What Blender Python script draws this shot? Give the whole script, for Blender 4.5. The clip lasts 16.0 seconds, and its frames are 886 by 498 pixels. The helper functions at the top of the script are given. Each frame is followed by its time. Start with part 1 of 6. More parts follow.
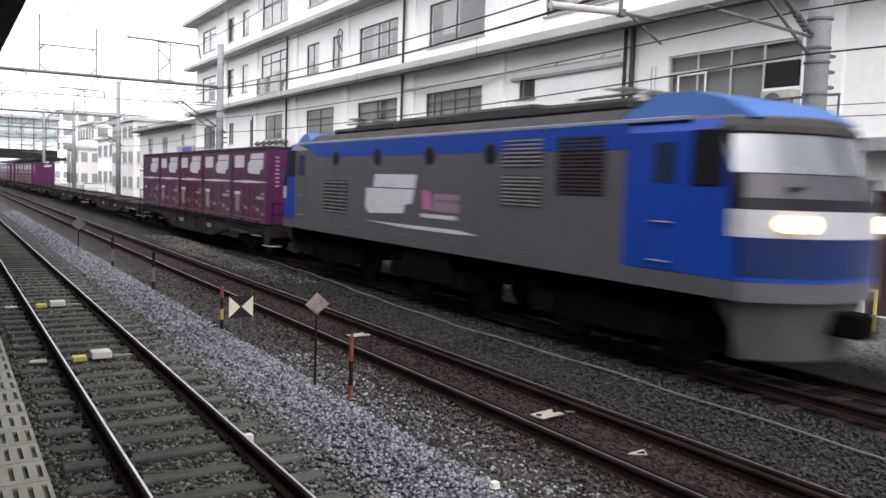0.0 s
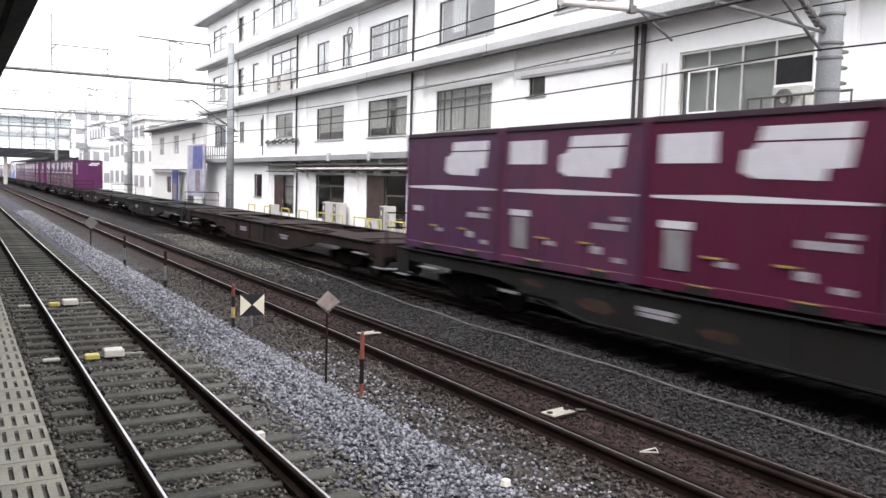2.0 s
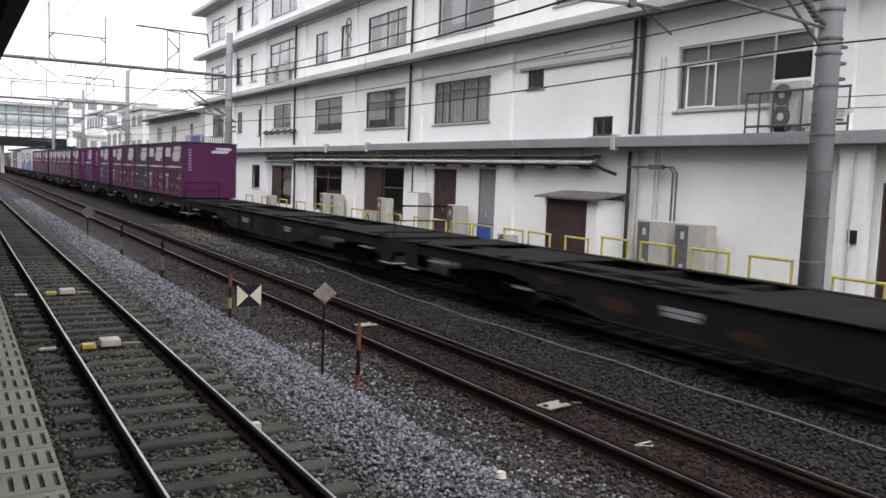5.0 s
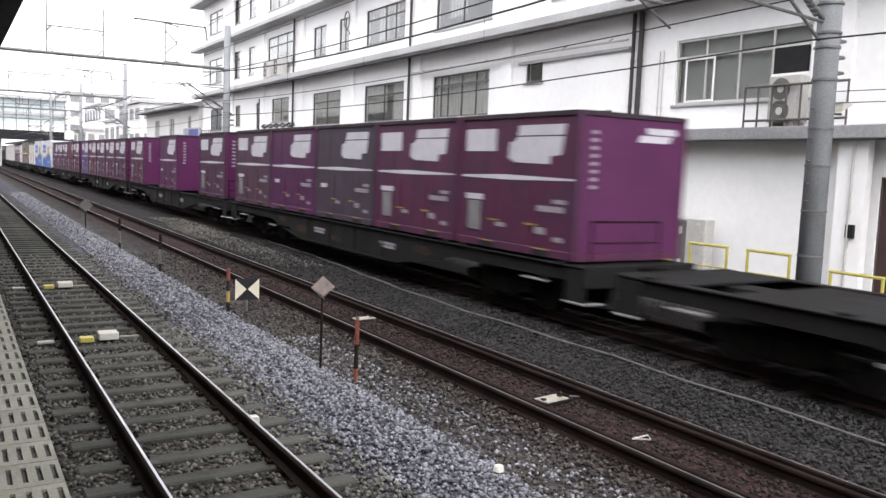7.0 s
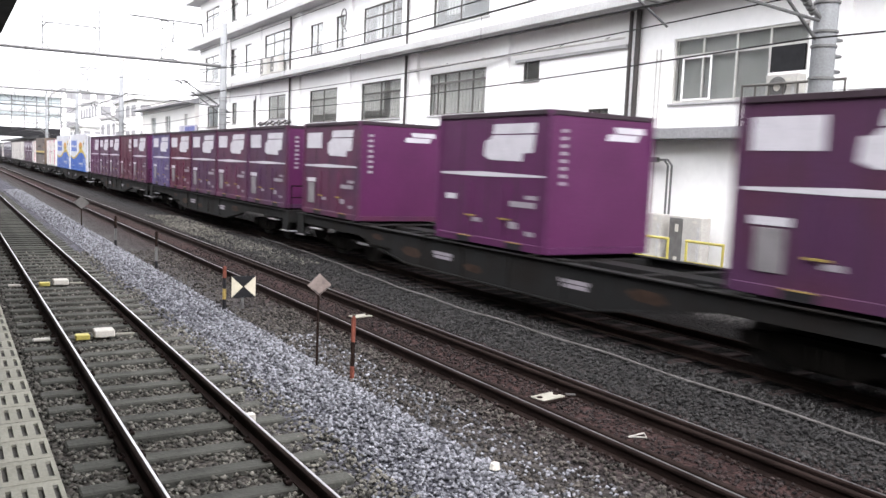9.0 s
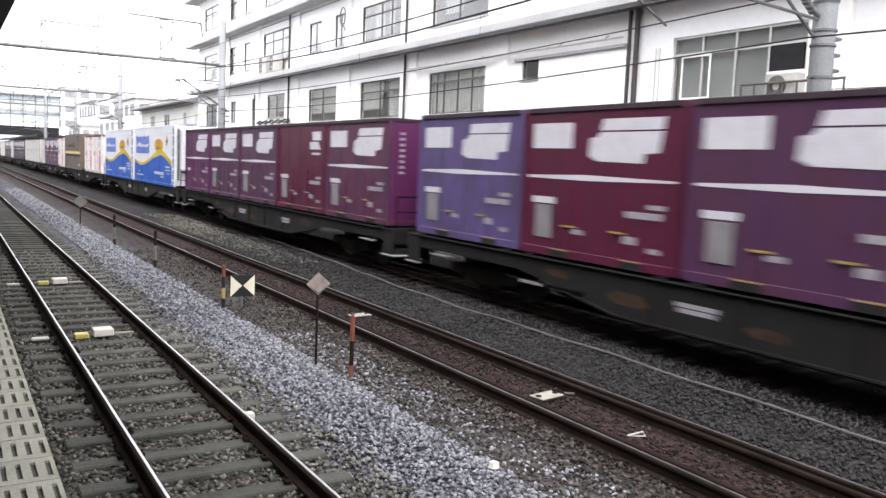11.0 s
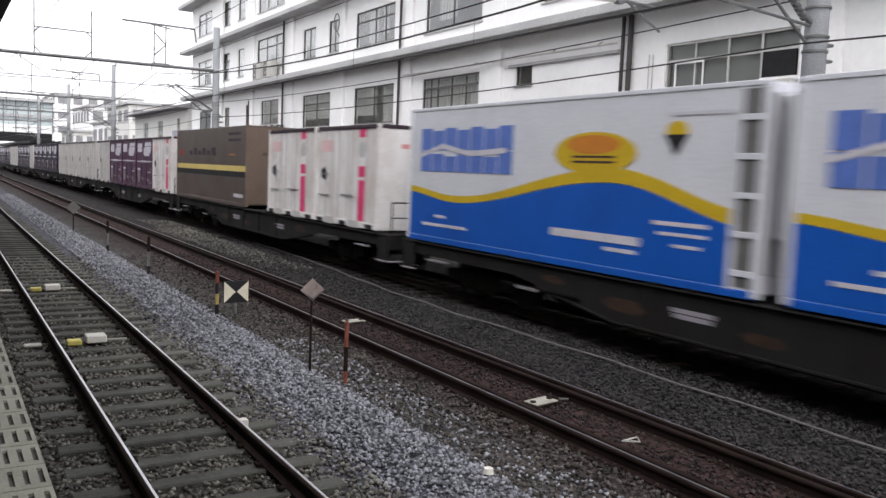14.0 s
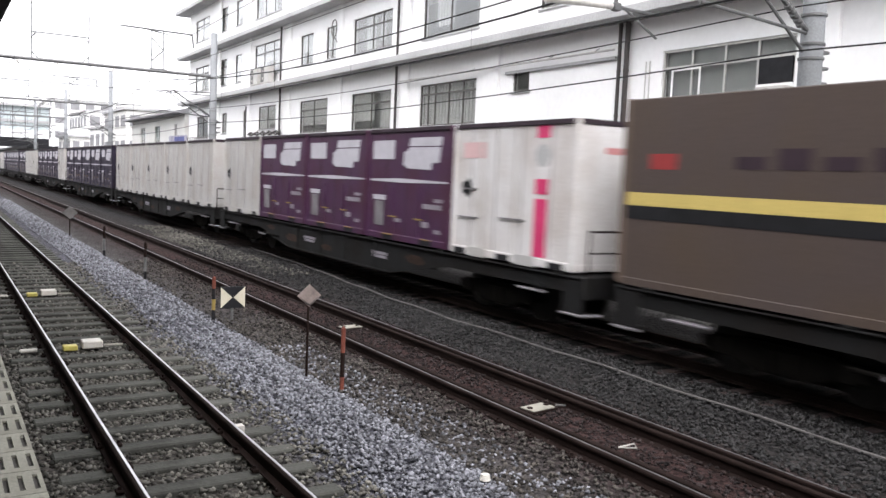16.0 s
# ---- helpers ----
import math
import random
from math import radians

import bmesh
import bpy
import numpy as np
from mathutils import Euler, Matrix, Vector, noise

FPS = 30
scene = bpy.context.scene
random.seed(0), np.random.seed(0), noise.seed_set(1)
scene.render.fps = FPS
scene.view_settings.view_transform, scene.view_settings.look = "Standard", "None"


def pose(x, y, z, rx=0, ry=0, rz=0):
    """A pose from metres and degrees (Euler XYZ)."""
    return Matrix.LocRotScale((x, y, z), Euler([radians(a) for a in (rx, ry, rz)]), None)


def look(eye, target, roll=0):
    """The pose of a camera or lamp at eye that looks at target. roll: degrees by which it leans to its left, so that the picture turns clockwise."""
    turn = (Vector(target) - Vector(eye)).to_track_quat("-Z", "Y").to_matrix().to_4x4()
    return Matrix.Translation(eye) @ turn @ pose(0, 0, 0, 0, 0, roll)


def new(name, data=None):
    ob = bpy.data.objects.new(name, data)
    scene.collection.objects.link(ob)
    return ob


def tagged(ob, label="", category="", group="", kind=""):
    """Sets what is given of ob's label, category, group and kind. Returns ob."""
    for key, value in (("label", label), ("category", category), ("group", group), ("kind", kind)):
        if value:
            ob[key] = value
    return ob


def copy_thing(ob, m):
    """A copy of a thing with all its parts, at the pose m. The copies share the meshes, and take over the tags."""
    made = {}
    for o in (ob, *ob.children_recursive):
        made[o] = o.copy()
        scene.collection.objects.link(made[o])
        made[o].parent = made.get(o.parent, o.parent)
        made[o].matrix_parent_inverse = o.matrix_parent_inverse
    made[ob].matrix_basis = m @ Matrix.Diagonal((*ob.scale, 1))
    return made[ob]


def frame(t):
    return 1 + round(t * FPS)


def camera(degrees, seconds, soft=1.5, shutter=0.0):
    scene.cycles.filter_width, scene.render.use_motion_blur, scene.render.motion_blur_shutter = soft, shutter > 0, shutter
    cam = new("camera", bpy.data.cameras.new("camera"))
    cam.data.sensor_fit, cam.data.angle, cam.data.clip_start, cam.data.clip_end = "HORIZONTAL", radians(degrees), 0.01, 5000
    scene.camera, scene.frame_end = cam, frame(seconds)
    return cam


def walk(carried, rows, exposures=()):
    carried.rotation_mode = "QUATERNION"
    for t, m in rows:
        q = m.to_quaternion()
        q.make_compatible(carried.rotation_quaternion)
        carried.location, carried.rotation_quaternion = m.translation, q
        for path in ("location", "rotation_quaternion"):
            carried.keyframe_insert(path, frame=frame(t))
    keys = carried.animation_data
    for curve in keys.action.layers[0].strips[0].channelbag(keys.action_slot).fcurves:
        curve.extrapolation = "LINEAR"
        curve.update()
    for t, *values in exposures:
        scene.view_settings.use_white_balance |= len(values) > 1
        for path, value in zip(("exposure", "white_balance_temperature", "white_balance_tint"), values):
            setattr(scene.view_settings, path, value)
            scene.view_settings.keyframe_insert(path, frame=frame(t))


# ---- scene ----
cam = camera(56.5, 16.0, soft=1.5, shutter=0.5)
EYE = (0.0, 0.0, 2.51)
# seconds, tilt, lean, heading
HELD = [(0, 85.56, -1.89, -31.19), (0.5, 85.18, -1.82, -30.99), (1, 85.23, -1.64, -30.91), (1.5, 85.35, -1.63, -30.63),
        (2, 85.39, -1.68, -30.48), (2.5, 85.35, -1.94, -30.37), (3, 85.34, -2.02, -30.31), (3.5, 85.04, -2.11, -30.54),
        (4, 85.13, -2.11, -30.60), (6.5, 84.36, -2.26, -30.69), (7, 84.44, -2.26, -30.74), (7.5, 84.46, -2.24, -30.62),
        (8, 84.25, -2.31, -30.63), (8.5, 84.30, -2.44, -30.88), (9, 84.30, -2.38, -30.97), (11.5, 84.22, -2.38, -31.08),
        (12, 84.32, -2.40, -31.31), (12.5, 84.30, -2.49, -31.32), (13, 84.44, -2.52, -31.41), (13.5, 84.59, -2.42, -31.35),
        (14, 84.64, -2.35, -31.45), (14.5, 84.94, -2.30, -31.54), (15, 85.09, -2.39, -31.74), (15.5, 85.01, -2.63, -31.69),
        (16, 85.06, -2.47, -31.65)]
STOPS = [(0, 1.5), (0.5, 1.96), (1, 2.03), (1.5, 2.15), (2, 1.98), (2.5, 1.66), (3, 1.03), (3.5, 1.15), (4.2, 1.15), (6.5, 1.1), (7, 1.78), (8, 2.23), (9, 2.23), (11.5, 2.18), (12.5, 2.18), (13, 2.08), (13.5, 1.38), (14.5, 1.26), (15, 1.08), (15.5, 1.61), (16, 1.84)]
walk(cam, [(t, pose(*EYE, a, b, c)) for t, a, b, c in HELD], [(t, s, 6450, 13) for t, s in STOPS])

# ---- light: a bright overcast sky ----
world = bpy.data.worlds.new("overcast")
scene.world = world
world.use_nodes = True
wn, wl = world.node_tree.nodes, world.node_tree.links
wn.clear()
sky = wn.new("ShaderNodeTexSky")
sky.sky_type, sky.sun_disc = "NISHITA", False
sky.sun_elevation, sky.sun_rotation = radians(50), radians(211)
sky.air_density, sky.dust_density = 1.0, 4.0
grey = wn.new("ShaderNodeHueSaturation")
grey.inputs["Saturation"].default_value = 0.18
back = wn.new("ShaderNodeBackground")
back.inputs["Strength"].default_value = 0.15
veil = wn.new("ShaderNodeMix")
veil.data_type = "RGBA"
veil.inputs[0].default_value = 0.5
veil.inputs[7].default_value = (7.0, 7.1, 7.3, 1)
wl.new(sky.outputs[0], grey.inputs["Color"])
wl.new(grey.outputs[0], veil.inputs[6])
wl.new(veil.outputs[2], back.inputs["Color"])
wl.new(back.outputs[0], wn.new("ShaderNodeOutputWorld").inputs["Surface"])
sun = new("sun", bpy.data.lights.new("sun", "SUN"))
sun.data.energy, sun.data.angle, sun.data.color = 0.32, radians(40), (1.0, 0.97, 0.93)
sun.matrix_world = look((-9, -15, 21), (0, 0, 0))


# ---- materials ----
def mat(name, color, rough=0.6, metal=0.0, dark=0.6, big=1.5, fine=40.0, bump=0.15, streak=0.0, glow=0.0, rand=0.0, spec=0.22, stain=None, grain=0.55):
    """A procedural surface: base colour, large stains, fine grain and relief."""
    m = bpy.data.materials.new(name)
    m.use_nodes = True
    n, l = m.node_tree.nodes, m.node_tree.links
    b = n["Principled BSDF"]
    co = n.new("ShaderNodeTexCoord")
    last = None
    c = (*color, 1)
    d = (*(stain or tuple(x * dark for x in color)), 1)

    def nz(scale, detail, vec):
        t = n.new("ShaderNodeTexNoise")
        t.inputs["Scale"].default_value, t.inputs["Detail"].default_value = scale, detail
        l.new(vec, t.inputs["Vector"])
        return t.outputs["Fac"]

    def ramp(fac, lo, hi):
        r = n.new("ShaderNodeMapRange")
        r.inputs[1].default_value, r.inputs[2].default_value = lo, hi
        l.new(fac, r.inputs[0])
        return r.outputs[0]

    vec = co.outputs["Object"]
    big_f, fine_f = nz(big, 6, vec), nz(fine, 4, vec)
    mix = n.new("ShaderNodeMix")
    mix.data_type = "RGBA"
    mix.inputs[6].default_value, mix.inputs[7].default_value = c, d
    l.new(ramp(big_f, 0.42, 0.78), mix.inputs[0])
    mix2 = n.new("ShaderNodeMix")
    mix2.data_type, mix2.blend_type = "RGBA", "MULTIPLY"
    mix2.inputs[0].default_value = grain
    l.new(mix.outputs[2], mix2.inputs[6])
    g = n.new("ShaderNodeMapRange")
    g.inputs[1].default_value, g.inputs[2].default_value, g.inputs[3].default_value, g.inputs[4].default_value = 0.3, 0.7, 0.72, 1.15
    l.new(fine_f, g.inputs[0])
    l.new(g.outputs[0], mix2.inputs[7])
    last = mix2.outputs[2]
    if streak:
        mp = n.new("ShaderNodeMapping")
        mp.inputs["Scale"].default_value = (3.5, 3.5, 0.25)
        l.new(vec, mp.inputs["Vector"])
        s = n.new("ShaderNodeMix")
        s.data_type = "RGBA"
        s.inputs[7].default_value = d
        sf = n.new("ShaderNodeMath")
        sf.operation = "MULTIPLY"
        sf.inputs[1].default_value = streak
        l.new(ramp(nz(1.6, 5, mp.outputs[0]), 0.45, 0.8), sf.inputs[0])
        l.new(sf.outputs[0], s.inputs[0])
        l.new(last, s.inputs[6])
        last = s.outputs[2]
    if rand:
        oi = n.new("ShaderNodeObjectInfo" if rand > 0 else "ShaderNodeNewGeometry")
        rr = n.new("ShaderNodeMapRange")
        rr.inputs[3].default_value, rr.inputs[4].default_value = 1 - abs(rand), 1 + abs(rand)
        l.new(oi.outputs["Random" if rand > 0 else "Random Per Island"], rr.inputs[0])
        rm = n.new("ShaderNodeMix")
        rm.data_type, rm.blend_type = "RGBA", "MULTIPLY"
        rm.inputs[0].default_value = 1
        l.new(last, rm.inputs[6])
        l.new(rr.outputs[0], rm.inputs[7])
        last = rm.outputs[2]
    l.new(last, b.inputs["Base Color"])
    b.inputs["Metallic"].default_value = metal
    b.inputs["Specular IOR Level"].default_value = spec
    ro = n.new("ShaderNodeMapRange")
    ro.inputs[3].default_value, ro.inputs[4].default_value = max(rough - 0.12, 0.03), min(rough + 0.15, 1)
    l.new(big_f, ro.inputs[0])
    l.new(ro.outputs[0], b.inputs["Roughness"])
    if bump:
        bp = n.new("ShaderNodeBump")
        bp.inputs["Strength"].default_value, bp.inputs["Distance"].default_value = bump, 0.02
        l.new(fine_f, bp.inputs["Height"])
        l.new(bp.outputs[0], b.inputs["Normal"])
    if glow:
        b.inputs["Emission Color"].default_value, b.inputs["Emission Strength"].default_value = c, glow
    return m


def glass(name, tint=(0.90, 0.93, 0.92), rough=0.05):
    m = bpy.data.materials.new(name)
    m.use_nodes = True
    b = m.node_tree.nodes["Principled BSDF"]
    b.inputs["Base Color"].default_value = (*tint, 1)
    b.inputs["Roughness"].default_value = rough
    b.inputs["Transmission Weight"].default_value = 1.0
    b.inputs["IOR"].default_value = 1.45
    return m


STEEL = mat("steel_head", (0.42, 0.41, 0.42), 0.33, 0.9, 0.7, 2, 60, 0.03)
STEEL_D = mat("dull_steel_head", (0.17, 0.165, 0.165), 0.38, 0.85, 0.6, 2, 60, 0.03)
RUST = mat("rusty_steel", (0.0165, 0.0107, 0.0092), 0.9, 0.0, 0.5, 2, 50, 0.3, spec=0.06)
TIE = mat("weathered_sleeper", (0.0689, 0.0689, 0.0596), 0.9, 0, 0.55, 3, 30, 0.5, rand=0.2)
TIE_R = mat("rusty_sleeper", (0.0235, 0.0155, 0.0145), 0.9, 0, 0.6, 3, 30, 0.5, rand=0.2)
CONC = mat("concrete", (0.42, 0.41, 0.38), 0.9, 0, 0.7, 0.8, 25, 0.2, streak=0.3)
PLATF = mat("platform_concrete", (0.1768, 0.1704, 0.1440), 0.9, 0, 0.7, 1.2, 40, 0.2)
TILE = mat("tactile_tile", (0.3158, 0.3058, 0.2520), 0.85, 0, 0.75, 3, 60, 0.2, rand=0.07)
SLOT = mat("tile_slot", (0.10, 0.095, 0.085), 0.95, 0, 0.6, 5, 60, 0.2)
WALLW = mat("white_render", (0.79, 0.79, 0.785), 0.85, 0, 0.90, 0.35, 5, 0.02, streak=0.12, grain=0.12)
WALLC = mat("cream_render", (0.62, 0.615, 0.59), 0.85, 0, 0.93, 0.4, 5, 0.02, streak=0.12, grain=0.12)
LEDGE = mat("grey_ledge", (0.26, 0.26, 0.27), 0.85, 0, 0.75, 0.5, 15, 0.1, streak=0.35)
LEDGEW = mat("pale_ledge", (0.42, 0.42, 0.42), 0.85, 0, 0.75, 0.5, 15, 0.1, streak=0.35)
FRAME_D = mat("dark_window_frame", (0.11, 0.104, 0.096), 0.5, 0.3, 0.7, 4, 40, 0.05)
FRAME_L = mat("aluminium_frame", (0.55, 0.54, 0.52), 0.4, 0.6, 0.8, 4, 40, 0.05)
GLASS = glass("window_glass")
ROOM = mat("room_wall", (0.30, 0.29, 0.27), 0.9, 0, 0.8, 0.8, 10, 0.05)
CURTAIN = mat("pale_curtain", (0.45, 0.44, 0.425), 0.9, 0, 0.8, 3, 30, 0.2)
PIPE = mat("drain_pipe", (0.055, 0.048, 0.047), 0.6, 0, 0.7, 3, 30, 0.05)
PIPE_L = mat("pale_pipe", (0.50, 0.49, 0.47), 0.5, 0.2, 0.8, 3, 30, 0.05)
ACW = mat("air_conditioner_casing", (0.42, 0.41, 0.385), 0.5, 0, 0.8, 3, 40, 0.05, streak=0.25)
COIL = mat("coil_fins", (0.14, 0.138, 0.135), 0.6, 0.2, 0.7, 4, 60, 0.1)
BLACK = mat("black_part", (0.012, 0.012, 0.014), 0.6, 0, 0.6, 4, 40, 0.1)
YELLOW = mat("yellow_paint", (0.46, 0.40, 0.10), 0.55, 0, 0.7, 4, 50, 0.1)
DOORB = mat("brown_door", (0.055, 0.033, 0.031), 0.55, 0, 0.7, 2, 30, 0.08, streak=0.2)
TIN = mat("tin_roof", (0.15, 0.145, 0.14), 0.6, 0.3, 0.7, 2, 30, 0.1)
BLUEP = mat("blue_sheet", (0.05, 0.09, 0.35), 0.5, 0, 0.7, 2, 30, 0.05)
POLE_C = mat("pole_concrete", (0.25, 0.26, 0.27), 0.85, 0, 0.75, 1.0, 30, 0.15, streak=0.35)
GALV = mat("galvanised_steel", (0.1600, 0.1600, 0.1600), 0.5, 0.5, 0.75, 3, 40, 0.1)
WIRE = mat("wire", (0.02, 0.02, 0.02), 0.6, 0.4, 0.7, 3, 40, 0.0)
INSUL = mat("insulator", (0.55, 0.53, 0.5), 0.3, 0, 0.8, 5, 40, 0.0)
SIGNW = mat("sign_white", (0.56, 0.52, 0.41), 0.6, 0, 0.8, 5, 50, 0.05)
SIGNP = mat("faded_sign", (0.21, 0.17, 0.155), 0.7, 0, 0.65, 9, 50, 0.1)
ORANGE = mat("orange_post", (0.17, 0.052, 0.035), 0.7, 0, 0.5, 6, 50, 0.1)
LID = mat("cream_lid", (0.27, 0.26, 0.22), 0.7, 0, 0.7, 6, 50, 0.1)
WHITEP = mat("white_cover", (0.50, 0.48, 0.43), 0.6, 0, 0.75, 6, 50, 0.1)
CABLE = mat("grey_cable", (0.105, 0.10, 0.097), 0.7, 0, 0.6, 3, 40, 0.1)
BLIND = mat("grey_blind", (0.29, 0.29, 0.29), 0.8, 0, 0.8, 2, 30, 0.05)
YELLOW_D = mat("worn_yellow", (0.30, 0.22, 0.07), 0.7, 0, 0.5, 8, 50, 0.1)


# ---- building blocks ----
def box(bm, c, s, bev=0.0, rz=0.0):
    m = Matrix.Translation(c) @ Matrix.Rotation(rz, 4, "Z") @ Matrix.Diagonal((*s, 1))
    r = bmesh.ops.create_cube(bm, size=1, matrix=m)
    if bev:
        es = list({e for v in r["verts"] for e in v.link_edges})
        bmesh.ops.bevel(bm, geom=es, offset=bev, segments=1, affect="EDGES", clamp_overlap=True)
    return bm


def span(bm, lo, hi, bev=0.0):
    return box(bm, [(a + b) / 2 for a, b in zip(lo, hi)], [abs(b - a) for a, b in zip(lo, hi)], bev)


def rod(bm, p, q, r, r2=None, seg=8):
    p, q = Vector(p), Vector(q)
    d = q - p
    m = Matrix.Translation((p + q) / 2) @ d.to_track_quat("Z", "Y").to_matrix().to_4x4()
    bmesh.ops.create_cone(bm, cap_ends=True, segments=seg, radius1=r, radius2=r if r2 is None else r2, depth=d.length, matrix=m)
    return bm


def tube(bm, pts, r, seg=6, loop=False):
    """One connected tube along a line of points."""
    ps = [Vector(p) for p in pts]
    n = len(ps)
    rings = []
    for i, p in enumerate(ps):
        a = ps[(i - 1) % n] if loop or i else p
        b = ps[(i + 1) % n] if loop or i < n - 1 else p
        q = (b - a).to_track_quat("Z", "X")
        rings.append([bm.verts.new(p + q @ Vector((r * math.cos(k * math.tau / seg), r * math.sin(k * math.tau / seg), 0))) for k in range(seg)])
    for i in range(n if loop else n - 1):
        a, b = rings[i], rings[(i + 1) % n]
        for k in range(seg):
            j = (k + 1) % seg
            bm.faces.new((a[k], a[j], b[j], b[k]))
    if not loop:
        bm.faces.new(rings[0][::-1])
        bm.faces.new(rings[-1])
    return bm


def prism(bm, pts, axis, lo, hi):
    """A polygon in the plane across axis (0, 1 or 2), drawn out from lo to hi."""
    def at(p, h):
        v = list(p)
        v.insert(axis, h)
        return v
    a = [bm.verts.new(at(p, lo)) for p in pts]
    b = [bm.verts.new(at(p, hi)) for p in pts]
    n = len(pts)
    bm.faces.new(a)
    bm.faces.new(b[::-1])
    for i in range(n):
        bm.faces.new((a[i], b[i], b[(i + 1) % n], a[(i + 1) % n]))
    bmesh.ops.recalc_face_normals(bm, faces=bm.faces[:])
    return bm


def part(name, bm, material, parent=None, label="", smooth=False):
    me = bpy.data.meshes.new(name)
    bm.to_mesh(me)
    bm.free()
    me.materials.append(material)
    if smooth:
        for p in me.polygons:
            p.use_smooth = True
    ob = new(name, me)
    ob.parent = parent
    if label:
        ob["label"] = label
    return ob


def share(name, mesh, parent, m):
    ob = new(name, mesh)
    ob.parent = parent
    ob.matrix_basis = m
    return ob


def B():
    return bmesh.new()


def thing(name, label, category, group="", m=None, kind=""):
    ob = new(name)
    if m is not None:
        ob.matrix_basis = m
    return tagged(ob, label, category, group, kind)


# ---- plan: tracks run along y; rail tops at z = 0 ----
XA, XB, XC = 1.93, 5.945, 10.03
BED = -0.22
WALL_H = 12.0


def bed(x):
    """Height of the ballast across the line."""
    z = BED
    z += 0.10 * math.exp(-((x - 3.75) / 0.55) ** 2)
    z += 0.05 * math.exp(-((x - 8.0) / 0.7) ** 2)
    xs = min(max(x, 2.0), 10.0)
    z += 0.055 / (1 + math.exp(-(xs - 4.75) * 9)) / (1 + math.exp((xs - 7.1) * 9))
    if x > 12:
        z += min(x - 12, 1.0) * 0.2
    return z


def ground():
    xs = [-3000, -400, -60, -12] + [-6 + 0.4 * i for i in range(63)] + [24, 40, 120, 600, 3000]
    ys = [-3000, -300, -60, -20] + [-10 + 1.5 * i for i in range(80)] + [115, 150, 220, 400, 900, 3000]
    vs = [(x, y, bed(x) + (0.02 * noise.noise((x * 0.9, y * 0.7, 0)) if -6 < x < 13 else 0)) for y in ys for x in xs]
    n = len(xs)
    fs = [(j * n + i, j * n + i + 1, (j + 1) * n + i + 1, (j + 1) * n + i) for j in range(len(ys) - 1) for i in range(n - 1)]
    me = bpy.data.meshes.new("ground")
    me.from_pydata(vs, [], fs)
    for p in me.polygons:
        p.use_smooth = True
    me.materials.append(gravel_ground())
    tagged(new("ground", me), "grey-brown ballast and packed dirt between railway tracks", "ground", kind="structure")


def gravel_ground():
    m = bpy.data.materials.new("ballast_bed")
    m.use_nodes = True
    n, l = m.node_tree.nodes, m.node_tree.links
    b = n["Principled BSDF"]
    geo = n.new("ShaderNodeNewGeometry")
    sep = n.new("ShaderNodeSeparateXYZ")
    l.new(geo.outputs["Position"], sep.inputs[0])
    wob = n.new("ShaderNodeTexNoise")
    wob.inputs["Scale"].default_value = 0.8
    l.new(geo.outputs["Position"], wob.inputs["Vector"])
    add = n.new("ShaderNodeMath")
    add.operation = "MULTIPLY_ADD"
    add.inputs[1].default_value = 0.9
    l.new(wob.outputs["Fac"], add.inputs[0])
    l.new(sep.outputs["X"], add.inputs[2])
    mr = n.new("ShaderNodeMapRange")
    mr.inputs[1].default_value, mr.inputs[2].default_value = 0.45, 14.45
    l.new(add.outputs[0], mr.inputs[0])
    cr = n.new("ShaderNodeValToRGB")
    # near-black stops from 0.635 to 0.88 paint the train's shade onto the bed
    stops = [(0.0, (0.062, 0.056, 0.049)), (0.19, (0.066, 0.060, 0.053)), (0.23, (0.075, 0.075, 0.088)), (0.285, (0.075, 0.075, 0.088)),
             (0.31, (0.054, 0.050, 0.049)), (0.36, (0.033, 0.027, 0.026)), (0.395, (0.034, 0.0195, 0.018)), (0.47, (0.026, 0.0155, 0.0145)), (0.52, (0.027, 0.024, 0.023)),
             (0.58, (0.026, 0.025, 0.0255)), (0.635, (0.008, 0.007, 0.007)), (0.88, (0.009, 0.008, 0.008)), (0.97, (0.12, 0.117, 0.112))]
    # the bed is coloured darker than its stones, as shade in their gaps
    while len(cr.color_ramp.elements) < len(stops):
        cr.color_ramp.elements.new(0.5)
    for e, (p, c) in zip(cr.color_ramp.elements, stops):
        e.position, e.color = p, (*c, 1)
    l.new(mr.outputs[0], cr.inputs[0])
    vo = n.new("ShaderNodeTexVoronoi")
    vo.inputs["Scale"].default_value = 19
    l.new(geo.outputs["Position"], vo.inputs["Vector"])
    hs = n.new("ShaderNodeSeparateColor")
    l.new(vo.outputs["Color"], hs.inputs[0])
    k = n.new("ShaderNodeMapRange")
    k.inputs[3].default_value, k.inputs[4].default_value = 0.3, 1.6
    l.new(hs.outputs[0], k.inputs[0])
    mx = n.new("ShaderNodeMix")
    mx.data_type, mx.blend_type = "RGBA", "MULTIPLY"
    mx.inputs[0].default_value = 1
    l.new(cr.outputs[0], mx.inputs[6])
    l.new(k.outputs[0], mx.inputs[7])
    l.new(mx.outputs[2], b.inputs["Base Color"])
    b.inputs["Roughness"].default_value = 0.95
    b.inputs["Specular IOR Level"].default_value = 0.1
    bp = n.new("ShaderNodeBump")
    bp.inputs["Strength"].default_value, bp.inputs["Distance"].default_value = 1.0, 0.05
    bp.invert = True
    l.new(vo.outputs["Distance"], bp.inputs["Height"])
    l.new(bp.outputs[0], b.inputs["Normal"])
    return m


